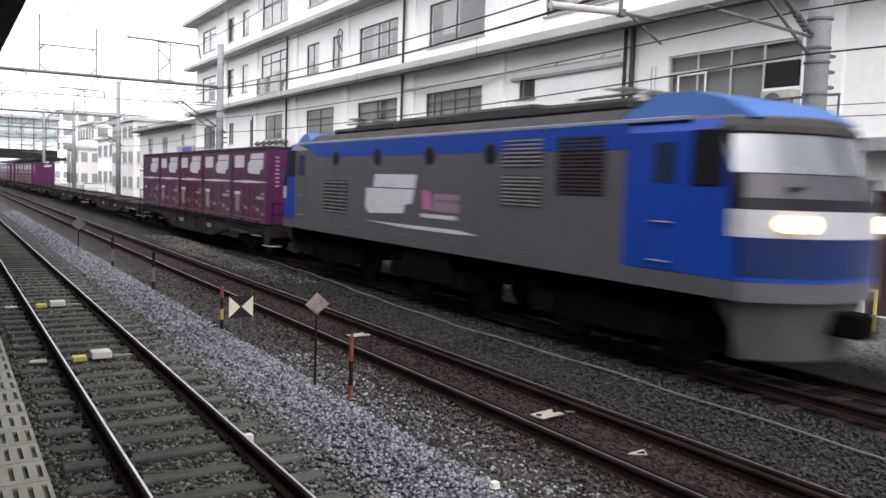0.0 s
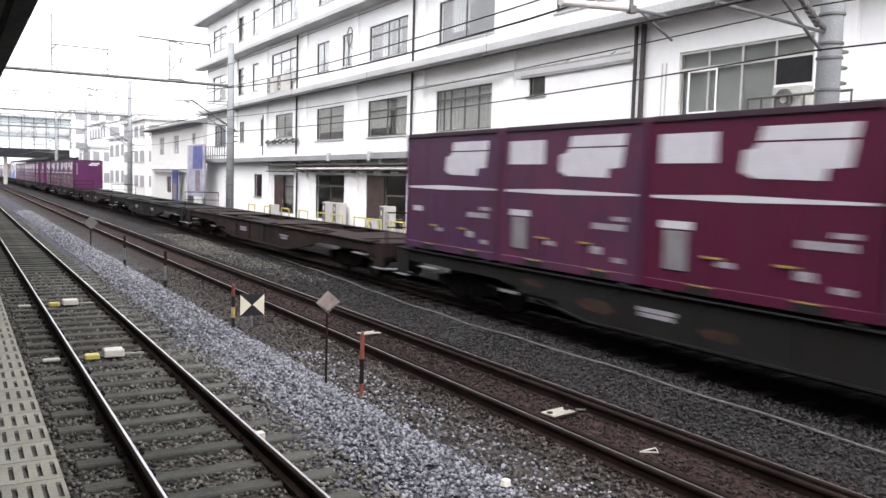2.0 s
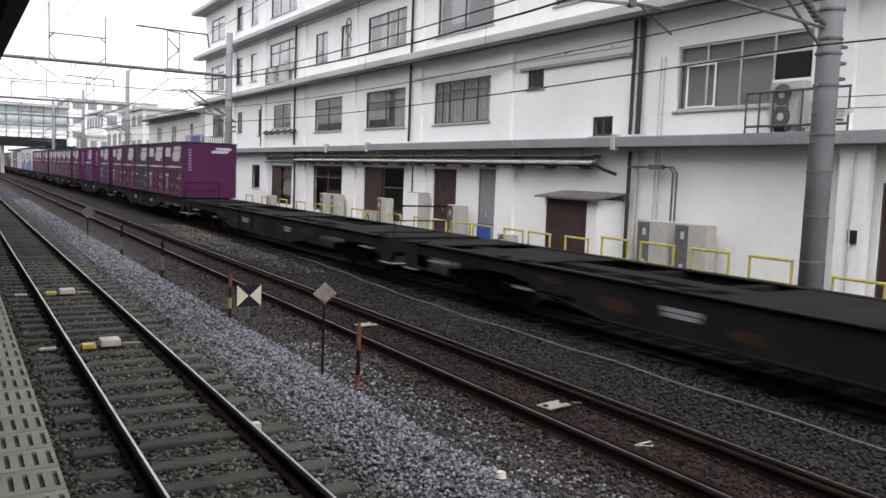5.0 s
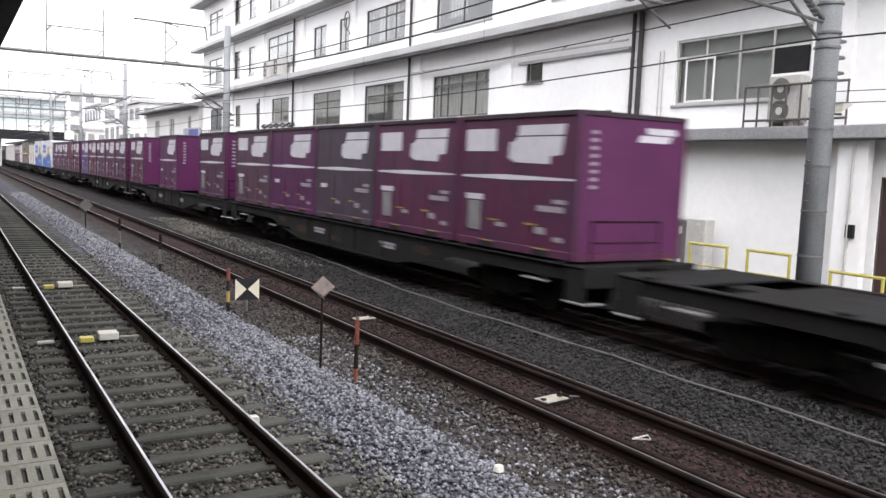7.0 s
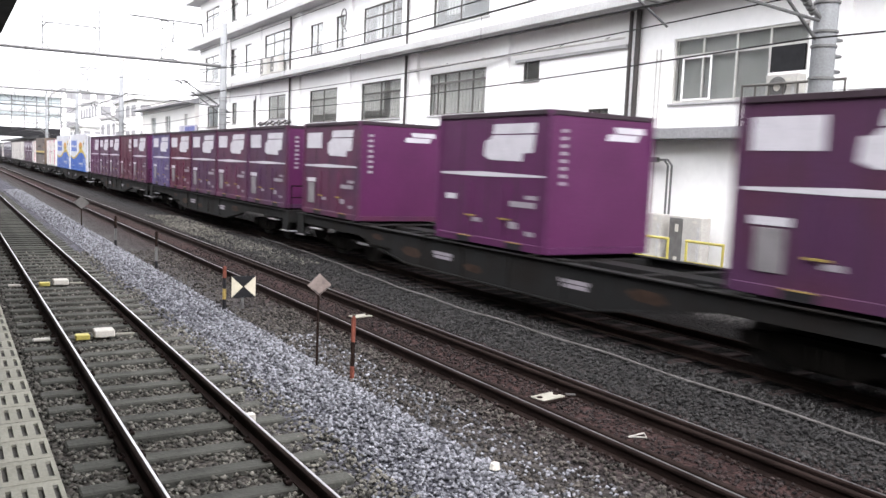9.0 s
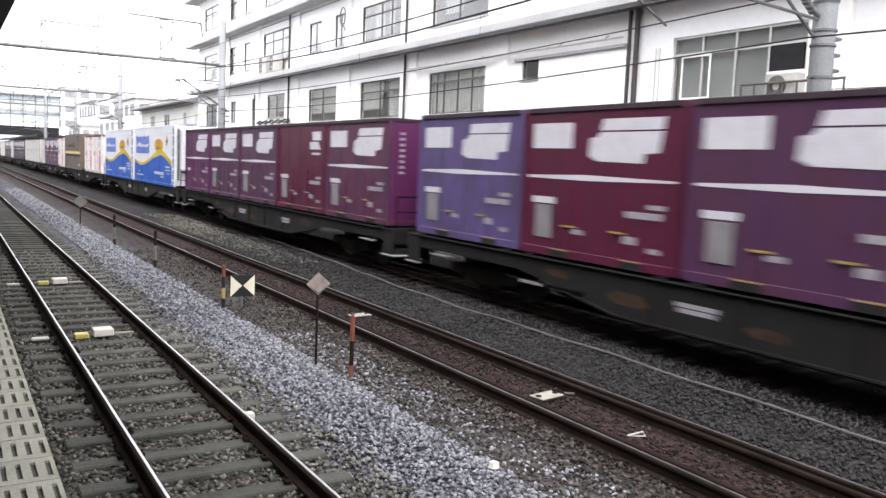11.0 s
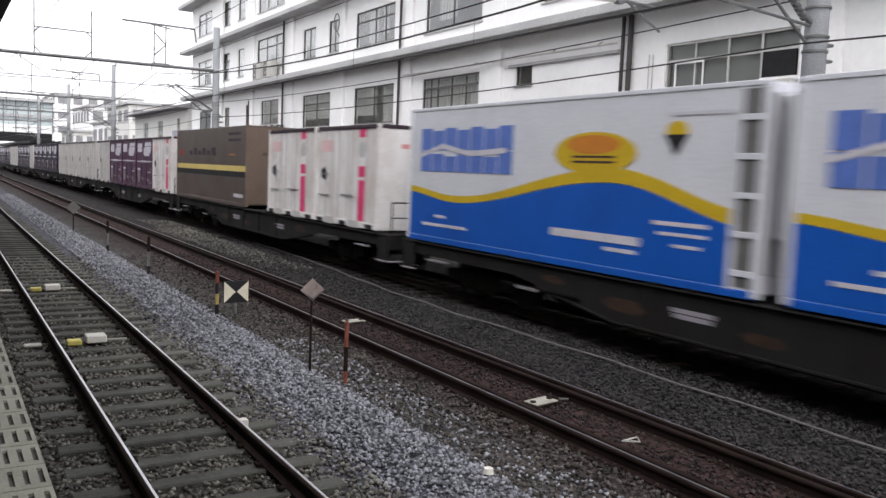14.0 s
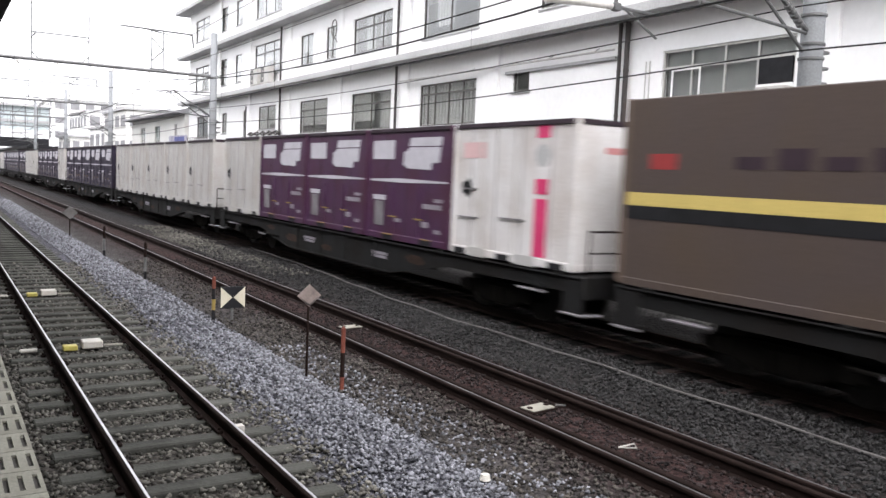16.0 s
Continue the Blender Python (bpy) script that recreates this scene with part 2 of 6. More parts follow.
def stones(name, label, material, zones, size):
    """Loose stones with flat-cut faces, joined: nobody could count them."""
    rng = np.random.default_rng(7)
    oct_v = np.array([(1, 0, 0), (0.2, 1, 0.1), (-1, 0.1, 0), (0, -1, 0), (0.1, 0.1, 0.8), (0, 0, -0.8)])
    oct_f = np.array([(0, 1, 4), (1, 2, 4), (2, 3, 4), (3, 0, 4), (1, 0, 5), (2, 1, 5), (3, 2, 5), (0, 3, 5)])
    allv = []
    for x0, x1, y0, y1, per in zones:
        n = int((x1 - x0) * (y1 - y0) * per)
        px, py = rng.uniform(x0, x1, n), rng.uniform(y0, y1, n)
        s = rng.uniform(0.6, 1.25, n) * size * (1 + 0.02 * np.maximum(py - 8, 0))
        pz = np.array([bed(x) for x in px]) + s * 0.25 + rng.uniform(0, 0.02, n)
        v = oct_v[None] * s[:, None, None] * rng.uniform(0.65, 1.15, (n, 6, 1))
        a, e = rng.uniform(0, 6.28, n), rng.uniform(-0.6, 0.6, n)
        ca, sa, ce, se = np.cos(a)[:, None], np.sin(a)[:, None], np.cos(e)[:, None], np.sin(e)[:, None]
        x, y, z = v[..., 0], v[..., 1], v[..., 2]
        y, z = y * ce - z * se, y * se + z * ce
        x, y = x * ca - y * sa, x * sa + y * ca
        allv.append(np.stack([x + px[:, None], y + py[:, None], z + pz[:, None]], -1))
    v = np.concatenate(allv)
    n = len(v)
    f = (oct_f[None] + 6 * np.arange(n)[:, None, None]).reshape(-1, 3)
    me = bpy.data.meshes.new(name)
    me.vertices.add(n * 6)
    me.vertices.foreach_set("co", v.reshape(-1))
    me.loops.add(len(f) * 3)
    me.loops.foreach_set("vertex_index", f.reshape(-1).astype(np.int32))
    me.polygons.add(len(f))
    me.polygons.foreach_set("loop_start", np.arange(0, len(f) * 3, 3, dtype=np.int32))
    me.update(calc_edges=True)
    me.materials.append(material)
    tagged(new(name, me), label, "gravel", kind="stuff")


def rail_mesh(bm, y0, y1):
    foot = [(-0.063, -0.153), (0.063, -0.153), (0.063, -0.143), (0.01, -0.125), (0.01, -0.045), (0.032, -0.035), (0.032, -0.012), (0.022, -0.0025),
            (-0.022, -0.0025), (-0.032, -0.012), (-0.032, -0.035), (-0.01, -0.045), (-0.01, -0.125), (-0.063, -0.143)]
    return prism(bm, foot, 1, y0, y1)


def track(name, x, label, tie_mat, tie_top, y0, y1, pitch, clips_to, head=STEEL, guard=False):
    t = thing(name, label, "railway track", kind="structure", m=pose(x, 0, 0))
    for sx in (-0.566, 0.566):
        r = part("rail", rail_mesh(B(), -30, 300), RUST, t)
        r.location = (sx, 0, 0)
        part("rail_head", span(B(), (-0.002, -30, -0.006), (0.022, 300, 0.0), 0.002), head, r, "polished steel running surface")
        if guard:
            g = part("guard_rail", rail_mesh(B(), -30, 60), RUST, t, "rusty guard rail beside the running rail")
            g.location = (sx + (0.13 if sx < 0 else -0.13), 0, -0.012)
    tm = B()
    box(tm, (0, 0, tie_top - 0.07), (2.1, 0.195, 0.14), 0.015)
    me = bpy.data.meshes.new("sleeper")
    tm.to_mesh(me)
    tm.free()
    me.materials.append(tie_mat)
    cm = B()
    box(cm, (0.085, 0, -0.135), (0.06, 0.09, 0.03), 0.006)
    box(cm, (-0.085, 0, -0.135), (0.06, 0.09, 0.03), 0.006)
    rod(cm, (0.085, 0, -0.14), (0.085, 0, -0.095), 0.014, seg=6)
    rod(cm, (-0.085, 0, -0.14), (-0.085, 0, -0.095), 0.014, seg=6)
    cme = bpy.data.meshes.new("rail_clip")
    cm.to_mesh(cme)
    cm.free()
    cme.materials.append(RUST)
    rng = random.Random(3)
    y = y0
    while y < y1:
        s = share("sleeper", me, t, pose(rng.uniform(-0.03, 0.03), y, rng.uniform(-0.012, 0.006), 0, 0, rng.uniform(-1, 1)))
        if y < clips_to:
            for sx in (-0.566, 0.566):
                share("rail_clip", cme, s, pose(sx, 0, 0))
        y += pitch + rng.uniform(-0.02, 0.02)


def platform():
    p = thing("platform", "concrete station platform with slotted pale edge tiles", "platform", kind="structure")
    part("platform_slab", span(B(), (-9, -14, 0.70), (0.455, 135, 0.93), 0.01), PLATF, p)
    part("platform_wall", span(B(), (-8.8, -13.8, -0.5), (0.25, 134.8, 0.70)), CONC, p)
    tm = B()
    # one slotted tile: strips with gaps between them
    span(tm, (-0.328, -0.163, 0), (0, -0.105, 0.02))
    span(tm, (-0.328, 0.105, 0), (0, 0.163, 0.02))
    w = 0.328 / 5
    for i in range(5):
        a = -0.328 + i * w
        span(tm, (a, -0.105, 0), (a + 0.021, 0.105, 0.02))
        span(tm, (a + w - 0.021, -0.105, 0), (a + w, 0.105, 0.02))
    span(tm, (-0.328, -0.163, -0.004), (0, 0.163, 0.006))
    me = bpy.data.meshes.new("edge_tile")
    tm.to_mesh(me)
    tm.free()
    me.materials.append(TILE)
    me.materials.append(SLOT)
    for f in me.polygons:
        if max(me.vertices[v].co.z for v in f.vertices) < 0.007:
            f.material_index = 1
    for i in range(150):
        for r in range(2):
            share("edge_tile", me, p, pose(0.45 - 0.333 * r, 1.0 + 0.333 * i, 0.934))
    c = thing("platform_canopy", "dark platform canopy with a steel edge beam", "canopy", kind="structure")
    part("canopy_roof", span(B(), (-8.5, -14, 4.42), (0.66, 135, 4.60)), TIN, c)
    part("edge_beam", span(B(), (0.52, -14, 4.16), (0.72, 135, 4.41)), BLACK, c)
    for y in range(-10, 131, 10):
        part("canopy_column", rod(rod(B(), (-4.5, y, 0.92), (-4.5, y, 4.43), 0.11, seg=12), (-4.5, y, 3.6), (-2.9, y, 4.43), 0.06), GALV, c)


def closing_wall():
    """An unseen plain wall behind the platform, added to keep sky light off the facade."""
    w = thing("wall_platform", "unseen plain grey wall added behind the platform to block sky light", "wall", kind="structure")
    # taller section near the camera, to dim the near end of the facade more
    part("wall_face", span(B(), (-9.5, -40, -0.5), (-9.1, 36, WALL_H + 5)), CONC, w)
    part("wall_face", span(B(), (-9.5, 36.005, -0.5), (-9.1, 150, WALL_H)), CONC, w)


# ---- lineside markers ----
def bow_sign():
    s = thing("bow_tie_marker", "cream and black bow-tie marker board on a short post", "trackside sign", m=pose(4.56, 14.4, 0))
    part("post", rod(B(), (0, 0.03, -0.3), (0, 0.03, 0.3), 0.03), GALV, s)
    part("board", span(B(), (-0.225, -0.012, 0.02), (0.225, 0.012, 0.41), 0.004), BLACK, s)
    for k in (-1, 1):
        part("triangle", prism(B(), [(k * 0.22, 0.026), (k * 0.22, 0.404), (k * 0.012, 0.215)], 1, -0.019, -0.0125), SIGNW, s, "cream triangle")


def diamond_sign():
    s = thing("diamond_marker", "faded pinkish diamond marker plate on a thin rusty post", "trackside sign", m=pose(4.1, 9.8, 0))
    part("post", rod(B(), (0, 0.015, -0.3), (0, 0.015, 0.95), 0.017), RUST, s)
    part("plate", prism(B(), [(0, 0.79), (0.165, 0.93), (0, 1.08), (-0.165, 0.93)], 1, -0.012, 0.0), SIGNP, s)
    part("rim", prism(B(), [(0.0, 0.80), (0.15, 0.93), (0, 0.815), (-0.15, 0.93)], 1, -0.017, -0.0125), BLACK, s)


def post(x, y, h, mats, label, r=0.035):
    s = thing("marker_post", label, "post", "marker posts beside the track", m=pose(x, y, 0))
    n = len(mats)
    lo = -0.32
    for i, m in enumerate(mats):
        a, b = lo + (h - lo) * i / n, lo + (h - lo) * (i + 1) / n
        part("band", rod(B(), (0, 0, a), (0, 0, b), r - 0.001 * (i % 2), seg=10), m, s)
    part("cap", rod(B(), (0, 0, h), (0, 0, h + 0.02), r * 0.8, r * 0.4, seg=10), mats[-1], s)


def track_box(x, y):
    s = thing("track_sensor", "white and yellow sensor boxes with cable lying on the sleepers", "track equipment", "sensors on the near track", m=pose(x, y, 0))
    part("cover", span(B(), (-0.14, -0.12, -0.165), (0.14, 0.12, -0.055), 0.015), WHITEP, s, "white lid")
    part("yellow_box", span(B(), (-0.40, -0.19, -0.165), (-0.21, -0.04, -0.09), 0.012), YELLOW, s, "yellow box")
    part("conduit", rod(B(), (0.16, -0.02, -0.14), (0.42, -0.05, -0.14), 0.018), LID, s)
    part("side_cover", span(B(), (-0.94, -0.10, -0.165), (-0.72, 0.0, -0.125), 0.012), WHITEP, s)
    part("conduit", rod(B(), (-0.70, -0.05, -0.145), (-0.43, -0.08, -0.145), 0.014), CABLE, s)


def far_diamond():
    s = thing("diamond_marker", "faded grey diamond marker plate on a thin post", "trackside sign", m=pose(4.15, 31.9, 0))
    part("post", rod(B(), (0, 0.02, -0.3), (0, 0.02, 0.7), 0.02), RUST, s)
    part("plate", prism(B(), [(0, 0.47), (0.26, 0.70), (0, 0.93), (-0.26, 0.70)], 1, -0.012, 0.0), CABLE, s)


def bed_plate(x, y, rz):
    s = thing("transponder_plate", "white flat transponder plate between rusty rails", "track equipment", "plates on the middle track", m=pose(x, y, -0.145, 0, 0, rz))
    part("base", span(B(), (-0.21, -0.13, 0.0), (0.21, 0.13, 0.02), 0.006), RUST, s)
    part("lid", span(B(), (-0.185, -0.11, 0.021), (0.185, 0.11, 0.04), 0.008), LID, s)
    for sx in (-0.14, 0.14):
        part("bolt", rod(B(), (sx, 0, 0.038), (sx, 0, 0.052), 0.035, seg=8), RUST, s)
    part("cable", rod(B(), (0.26, -0.05, 0.03), (0.5, -0.2, 0.02), 0.014), CABLE, s)


def litter(name, label, x, y, z, pts, h):
    s = thing(name, label, "litter", m=pose(x, y, z))
    part("piece", prism(B(), pts, 2, 0, h), WHITEP, s)


def wire_triangle(x, y):
    t = thing("wire_triangle", "small white triangular bracket lying between the rails", "litter", m=pose(x, y, -0.14))
    part("bracket", tube(B(), [(-0.11, 0.06, 0), (0.10, 0.06, 0.01), (0.02, -0.06, 0.01)], 0.009, 6, True), CONC, t)


def stub_post(x, y):
    t = thing("stub_post", "short white stub post with a dark band in the ballast", "post", m=pose(x, y, -0.28))
    part("shaft", rod(B(), (0, 0, 0), (0, 0, 0.15), 0.045, seg=12), WHITEP, t)
    part("band", rod(B(), (0, 0, 0.15), (0, 0, 0.175), 0.043, seg=12), BLACK, t, "dark band")
    part("cap", rod(B(), (0, 0, 0.175), (0, 0, 0.225), 0.05, 0.038, seg=12), WHITEP, t)


def ground_cable():
    """A pale cable that lies on the ballast beside the far track."""
    c = thing("ground_cable", "long pale-grey cable lying on the ballast", "cable")
    pts = []
    for i in range(60):
        y = 1.0 + i * 0.45
        x = 8.28 + 0.07 * math.sin(y * 0.55 + 2.2) + (0.075 * (y - 12.5) if y > 12.5 else 0)
        pts.append((x, y, bed(x) + 0.045 + 0.012 * math.sin(y * 2.3)))
    part("cable", tube(B(), pts, 0.017), CABLE, c)


# ---- the white office building ----
FX = 17.2


def holed_wall(bm, x0, x1, y0, y1, z0, z1, holes):
    ys = sorted({y0, y1, *[h for o in holes for h in o[:2]]})
    zs = sorted({z0, z1, *[h for o in holes for h in o[2:4]]})
    for a, b in zip(ys, ys[1:]):
        run = None
        for c, d in zip(zs, zs[1:]):
            cy, cz = (a + b) / 2, (c + d) / 2
            hole = any(o[0] < cy < o[1] and o[2] < cz < o[3] for o in holes)
            if hole:
                if run:
                    span(bm, (x0, a, run[0]), (x1, b, run[1]))
                run = None
            else:
                run = (run[0], d) if run else (c, d)
        if run:
            span(bm, (x0, a, run[0]), (x1, b, run[1]))
    bmesh.ops.remove_doubles(bm, verts=bm.verts[:], dist=1e-4)
    return bm


def window(y0, y1, z0, z1, cuts=(0.5,), transom=0.72, frame=FRAME_D, curtain=0.0, sill=True, x=FX, light=False, blind=False, sash=None):
    """A window in the wall that faces the tracks: frame, bars, one pane a field, sill."""
    w = thing("window", "pale aluminium-framed window with transom panes" if light else "dark-framed sliding window in a white wall", "window", "windows of the office building", kind="structure")
    xa, xb, t = x + 0.05, x + 0.12, 0.06
    fr = B()
    span(fr, (xa, y0, z0), (xb, y0 + t, z1))
    span(fr, (xa, y1 - t, z0), (xb, y1, z1))
    span(fr, (xa, y0 + t, z0), (xb, y1 - t, z0 + t))
    span(fr, (xa, y0 + t, z1 - t), (xb, y1 - t, z1))
    part("window_frame", fr, frame, w)
    zt = z0 + (z1 - z0) * transom
    cols = [y0 + t, *[y0 + (y1 - y0) * c for c in cuts], y1 - t]
    if transom < 1:
        part("transom", span(B(), (xa + 0.005, y0 + t, zt - 0.035), (xb - 0.005, y1 - t, zt + 0.035)), frame, w)
    for c in cols[1:-1]:
        part("mullion", span(B(), (xa + 0.01, c - 0.03, z0 + t), (xb - 0.01, c + 0.03, z1 - t)), frame, w)
    rows = [(z0 + t, zt - 0.035), (zt + 0.035, z1 - t)] if transom < 1 else [(z0 + t, z1 - t)]
    for i, (a, b) in enumerate(zip(cols, cols[1:])):
        for j, (c, d) in enumerate(rows):
            o = part("pane", span(B(), (xa + 0.03, a + 0.02, c), (xa + 0.036, b - 0.02, d)), GLASS, w)
            o.visible_shadow = False
    rng = random.Random(int(y0 * 37 + z0 * 11))
    for a, b in zip(cols, cols[1:]):
        if blind:
            # horizontal blind slats behind each field
            bl = B()
            z = z0 + 0.08
            while z < z1 - 0.05:
                span(bl, (x + 0.20, a, z), (x + 0.212, b, z + 0.062))
                z += 0.07
            part("blind", bl, BLIND, w, "grey horizontal blind")
        elif curtain and rng.random() < 0.45 + 0.6 * curtain:
            low = z0 if curtain == 1 else z0 + (z1 - z0) * rng.choice((0, 0, 0, 0.25, 0.45))
            c1 = b if curtain == 1 or rng.random() < 0.7 else a + (b - a) * rng.uniform(0.45, 0.8)
            cu = B()
            n = max(int((c1 - a) / 0.11), 2)
            for i in range(n):
                span(cu, (x + 0.20 + 0.03 * (i % 2), a + (c1 - a) * i / n, low), (x + 0.23 + 0.03 * (i % 2), a + (c1 - a) * (i + 1) / n, z1 + 0.05))
            part("curtain", cu, CURTAIN, w)
    if sash:
        # a pale sliding sash in front of one lower field
        sf = B()
        p, q, lo, hi = sash
        span(sf, (x + 0.02, p, lo), (x + 0.048, p + 0.05, hi))
        span(sf, (x + 0.02, q - 0.05, lo), (x + 0.048, q, hi))
        span(sf, (x + 0.02, p + 0.05, lo), (x + 0.048, q - 0.05, lo + 0.05))
        span(sf, (x + 0.02, p + 0.05, hi - 0.05), (x + 0.048, q - 0.05, hi))
        part("sash_frame", sf, WALLW, w, "pale sliding sash")
    if sill:
        part("window_sill", span(B(), (x - 0.06, y0 - 0.08, z0 - 0.07), (x + 0.05, y1 + 0.08, z0 - 0.003), 0.01), LEDGEW, w)


def office():
    wins = []  # y0, y1, z0, z1, cuts, transom, frame, curtain
    # second storey
    wins += [(39.45, 43.2, 4.6, 6.33, (0.5,), 0.7, FRAME_D, 0.6), (32.55, 36.6, 4.58, 6.31, (0.5,), 0.7, FRAME_D, 0.75),
             (25.83, 30.0, 4.58, 6.26, (0.235, 0.48, 0.73, 0.86), 0.76, FRAME_D, 1.0), (22.62, 23.55, 5.58, 6.31, (), 1, FRAME_D, 0),
             (19.1, 20.04, 3.88, 4.48, (0.5,), 1, FRAME_D, 0), (12.42, 16.60, 4.51, 6.25, (0.26, 0.5, 0.76), 0.72, FRAME_L, 0.7),
             (46.96, 50.0, 4.97, 6.38, (0.5,), 1, FRAME_D, 0.5), (52.2, 53.0, 4.6, 6.3, (), 1, FRAME_D, 0), (56.5, 57.6, 4.9, 6.3, (), 1, FRAME_D, 0.5),
             (61.0, 64.0, 4.7, 6.3, (0.5,), 0.7, FRAME_D, 0.5)]
    # third storey
    wins += [(25.82, 29.95, 8.12, 9.85, (0.5,), 1, FRAME_D, 0.4), (32.65, 36.6, 8.2, 9.83, (0.25, 0.5), 0.7, FRAME_D, 0.8),
             (38.5, 39.83, 8.27, 9.88, (0.5,), 1, FRAME_D, 0.8), (41.53, 43.3, 8.28, 9.87, (0.5,), 1, FRAME_D, 0.8),
             (46.25, 50.9, 8.25, 10.15, (0.3, 0.65), 0.7, FRAME_D, 0.8), (53.5, 54.8, 8.2, 10.0, (), 1, FRAME_D, 0.6), (56.6, 58.8, 8.2, 10.0, (0.5,), 0.7, FRAME_D, 0.6),
             (61.0, 64.6, 8.2, 10.0, (0.5,), 0.7, FRAME_D, 0.6), (18.6, 22.2, 8.2, 9.8, (0.5,), 0.7, FRAME_D, 0.6), (12.2, 16.2, 8.2, 9.8, (0.5,), 0.7, FRAME_D, 0.6)]
    # fourth storey
    for y in (12.3, 19.0, 25.8, 32.6, 39.3):
        wins.append((y, y + 3.9, 11.9, 13.5, (0.25, 0.5), 0.7, FRAME_D, 0.6))
    wins += [(46.3, 50.8, 11.8, 13.6, (0.3, 0.65), 0.7, FRAME_D, 0.6), (53.4, 54.8, 11.9, 13.5, (), 1, FRAME_D, 0.5), (56.6, 58.6, 11.9, 13.5, (0.5,), 0.7, FRAME_D, 0.5), (61.0, 64.6, 11.9, 13.5, (0.5,), 0.7, FRAME_D, 0.6)]
    # ground floor
    wins += [(39.25, 43.2, 0.35, 2.75, (0.5,), 0.75, FRAME_D, 0), (32.45, 36.6, 0.35, 2.75, (0.5, ), 0.62, FRAME_D, 0), (46.6, 50.2, 0.4, 2.7, (0.55,), 0.7, FRAME_D, 0.4), (52.5, 54.2, 1.2, 2.7, (), 1, FRAME_D, 0)]
    doors = [(28.0, 29.85, 0.0, 2.75), (25.08, 26.4, 0.0, 2.78), (8.6, 10.5, 0.0, 2.7), (59.3, 61.0, 0.0, 2.4)]
    holes = [w[:4] for w in wins] + doors
    b = thing("wall_office", "white rendered four-storey office building beside the tracks", "building", kind="structure")
    part("facade_wall", holed_wall(B(), FX, FX + 0.22, 2.0, 66.3, -0.1, 14.2, holes), WALLW, b)
    part("side_wall", span(B(), (FX + 0.22, 66.08, -0.1), (30, 66.3, 14.2)), WALLW, b)
    part("side_wall", span(B(), (FX + 0.22, 2.0, -0.1), (30, 2.22, 14.2)), WALLW, b)
    part("back_wall", span(B(), (29.8, 2.22, -0.1), (30, 66.08, 14.2)), WALLW, b)
    part("partition", span(B(), (FX + 3.0, 2.3, 0.0), (FX + 3.1, 66.0, 14.1)), ROOM, b)
    for z in (0.0, 3.55, 7.2, 10.8, 14.05):
        part("floor_slab", span(B(), (FX + 0.225, 2.25, z - 0.14), (29.75, 66.05, z)), ROOM, b)
    # ledges and roof edge
    part("lower_ledge", span(span(B(), (FX - 0.62, 2.0, 3.50), (FX - 0.003, 35.0, 3.80), 0.02), (FX - 0.60, 35.25, 3.48), (FX - 0.003, 66.0, 3.76), 0.02), LEDGE, b, "grey canopy ledge above the ground floor")
    for y in (18.35, 35.1, 40.0):
        part("ledge_bracket", span(B(), (FX - 0.66, y - 0.09, 3.42), (FX - 0.45, y + 0.09, 3.88), 0.01), LEDGEW, b)
    part("middle_ledge", span(B(), (FX - 0.8, 2.0, 7.22), (FX - 0.003, 66.9, 7.50), 0.02), LEDGEW, b)
    part("upper_ledge", span(B(), (FX - 0.8, 2.0, 10.75), (FX - 0.003, 67.2, 11.0), 0.02), LEDGEW, b)
    part("roof_edge", span(B(), (FX - 0.9, 2.0, 14.2), (30.2, 67.4, 14.5), 0.03), LEDGEW, b)
    for y in (11.6, 24.6, 31.2, 37.95, 44.8, 51.6, 58.2):
        for z0, z1 in ((3.81, 7.21), (7.51, 10.74), (11.01, 14.19)):
            if y > 12 or z0 < 5:
                part("pilaster", span(B(), (FX - 0.13, y - 0.3, z0), (FX - 0.003, y + 0.3, z1)), WALLW, b)
    for y in (31.0, 38.0, 44.8, 51.4, 24.5):
        part("pilaster", span(B(), (FX - 0.13, y - 0.55, -0.1), (FX - 0.003, y + 0.55, 3.47)), WALLW, b)
    part("corner_pier", span(B(), (FX - 0.35, 10.6, -0.1), (FX - 0.135, 11.3, 3.49)), WALLW, b)
    part("string_course", span(B(), (FX - 0.1, 18.4, 6.20), (FX - 0.003, 23.9, 6.29)), LEDGEW, b)
    for w in wins:
        window(*w[:4], cuts=w[4], transom=w[5], frame=w[6], curtain=w[7], sill=w[2] > 1, light=w[6] is FRAME_L, blind=w[6] is FRAME_L, sash=(15.27, 16.27, 4.56, 5.72) if w[6] is FRAME_L else None)
    for i, (y0, y1, z0, z1) in enumerate(doors):
        d = thing("door_%d" % (i + 1), "blue-grey metal door in a white wall" if i == 1 else "dark brown double door in a white wall", "door", kind="structure")
        part("door_leaf", span(B(), (FX + 0.08, y0 + 0.03, z0), (FX + 0.13, (y0 + y1) / 2 - 0.004, z1 - 0.03), 0.006), LEDGE if i == 1 else DOORB, d)
        part("door_leaf", span(B(), (FX + 0.08, (y0 + y1) / 2 + 0.004, z0), (FX + 0.13, y1 - 0.03, z1 - 0.03), 0.006), LEDGE if i == 1 else DOORB, d)
        part("door_frame", span(span(B(), (FX + 0.06, y0, z0), (FX + 0.15, y0 + 0.03, z1)), (FX + 0.06, y1 - 0.03, z0), (FX + 0.15, y1, z1)), FRAME_D, d)
        part("door_handle", rod(B(), (FX + 0.03, (y0 + y1) / 2 + 0.1, 1.0), (FX + 0.03, (y0 + y1) / 2 + 0.1, 1.15), 0.012), FRAME_L, d)
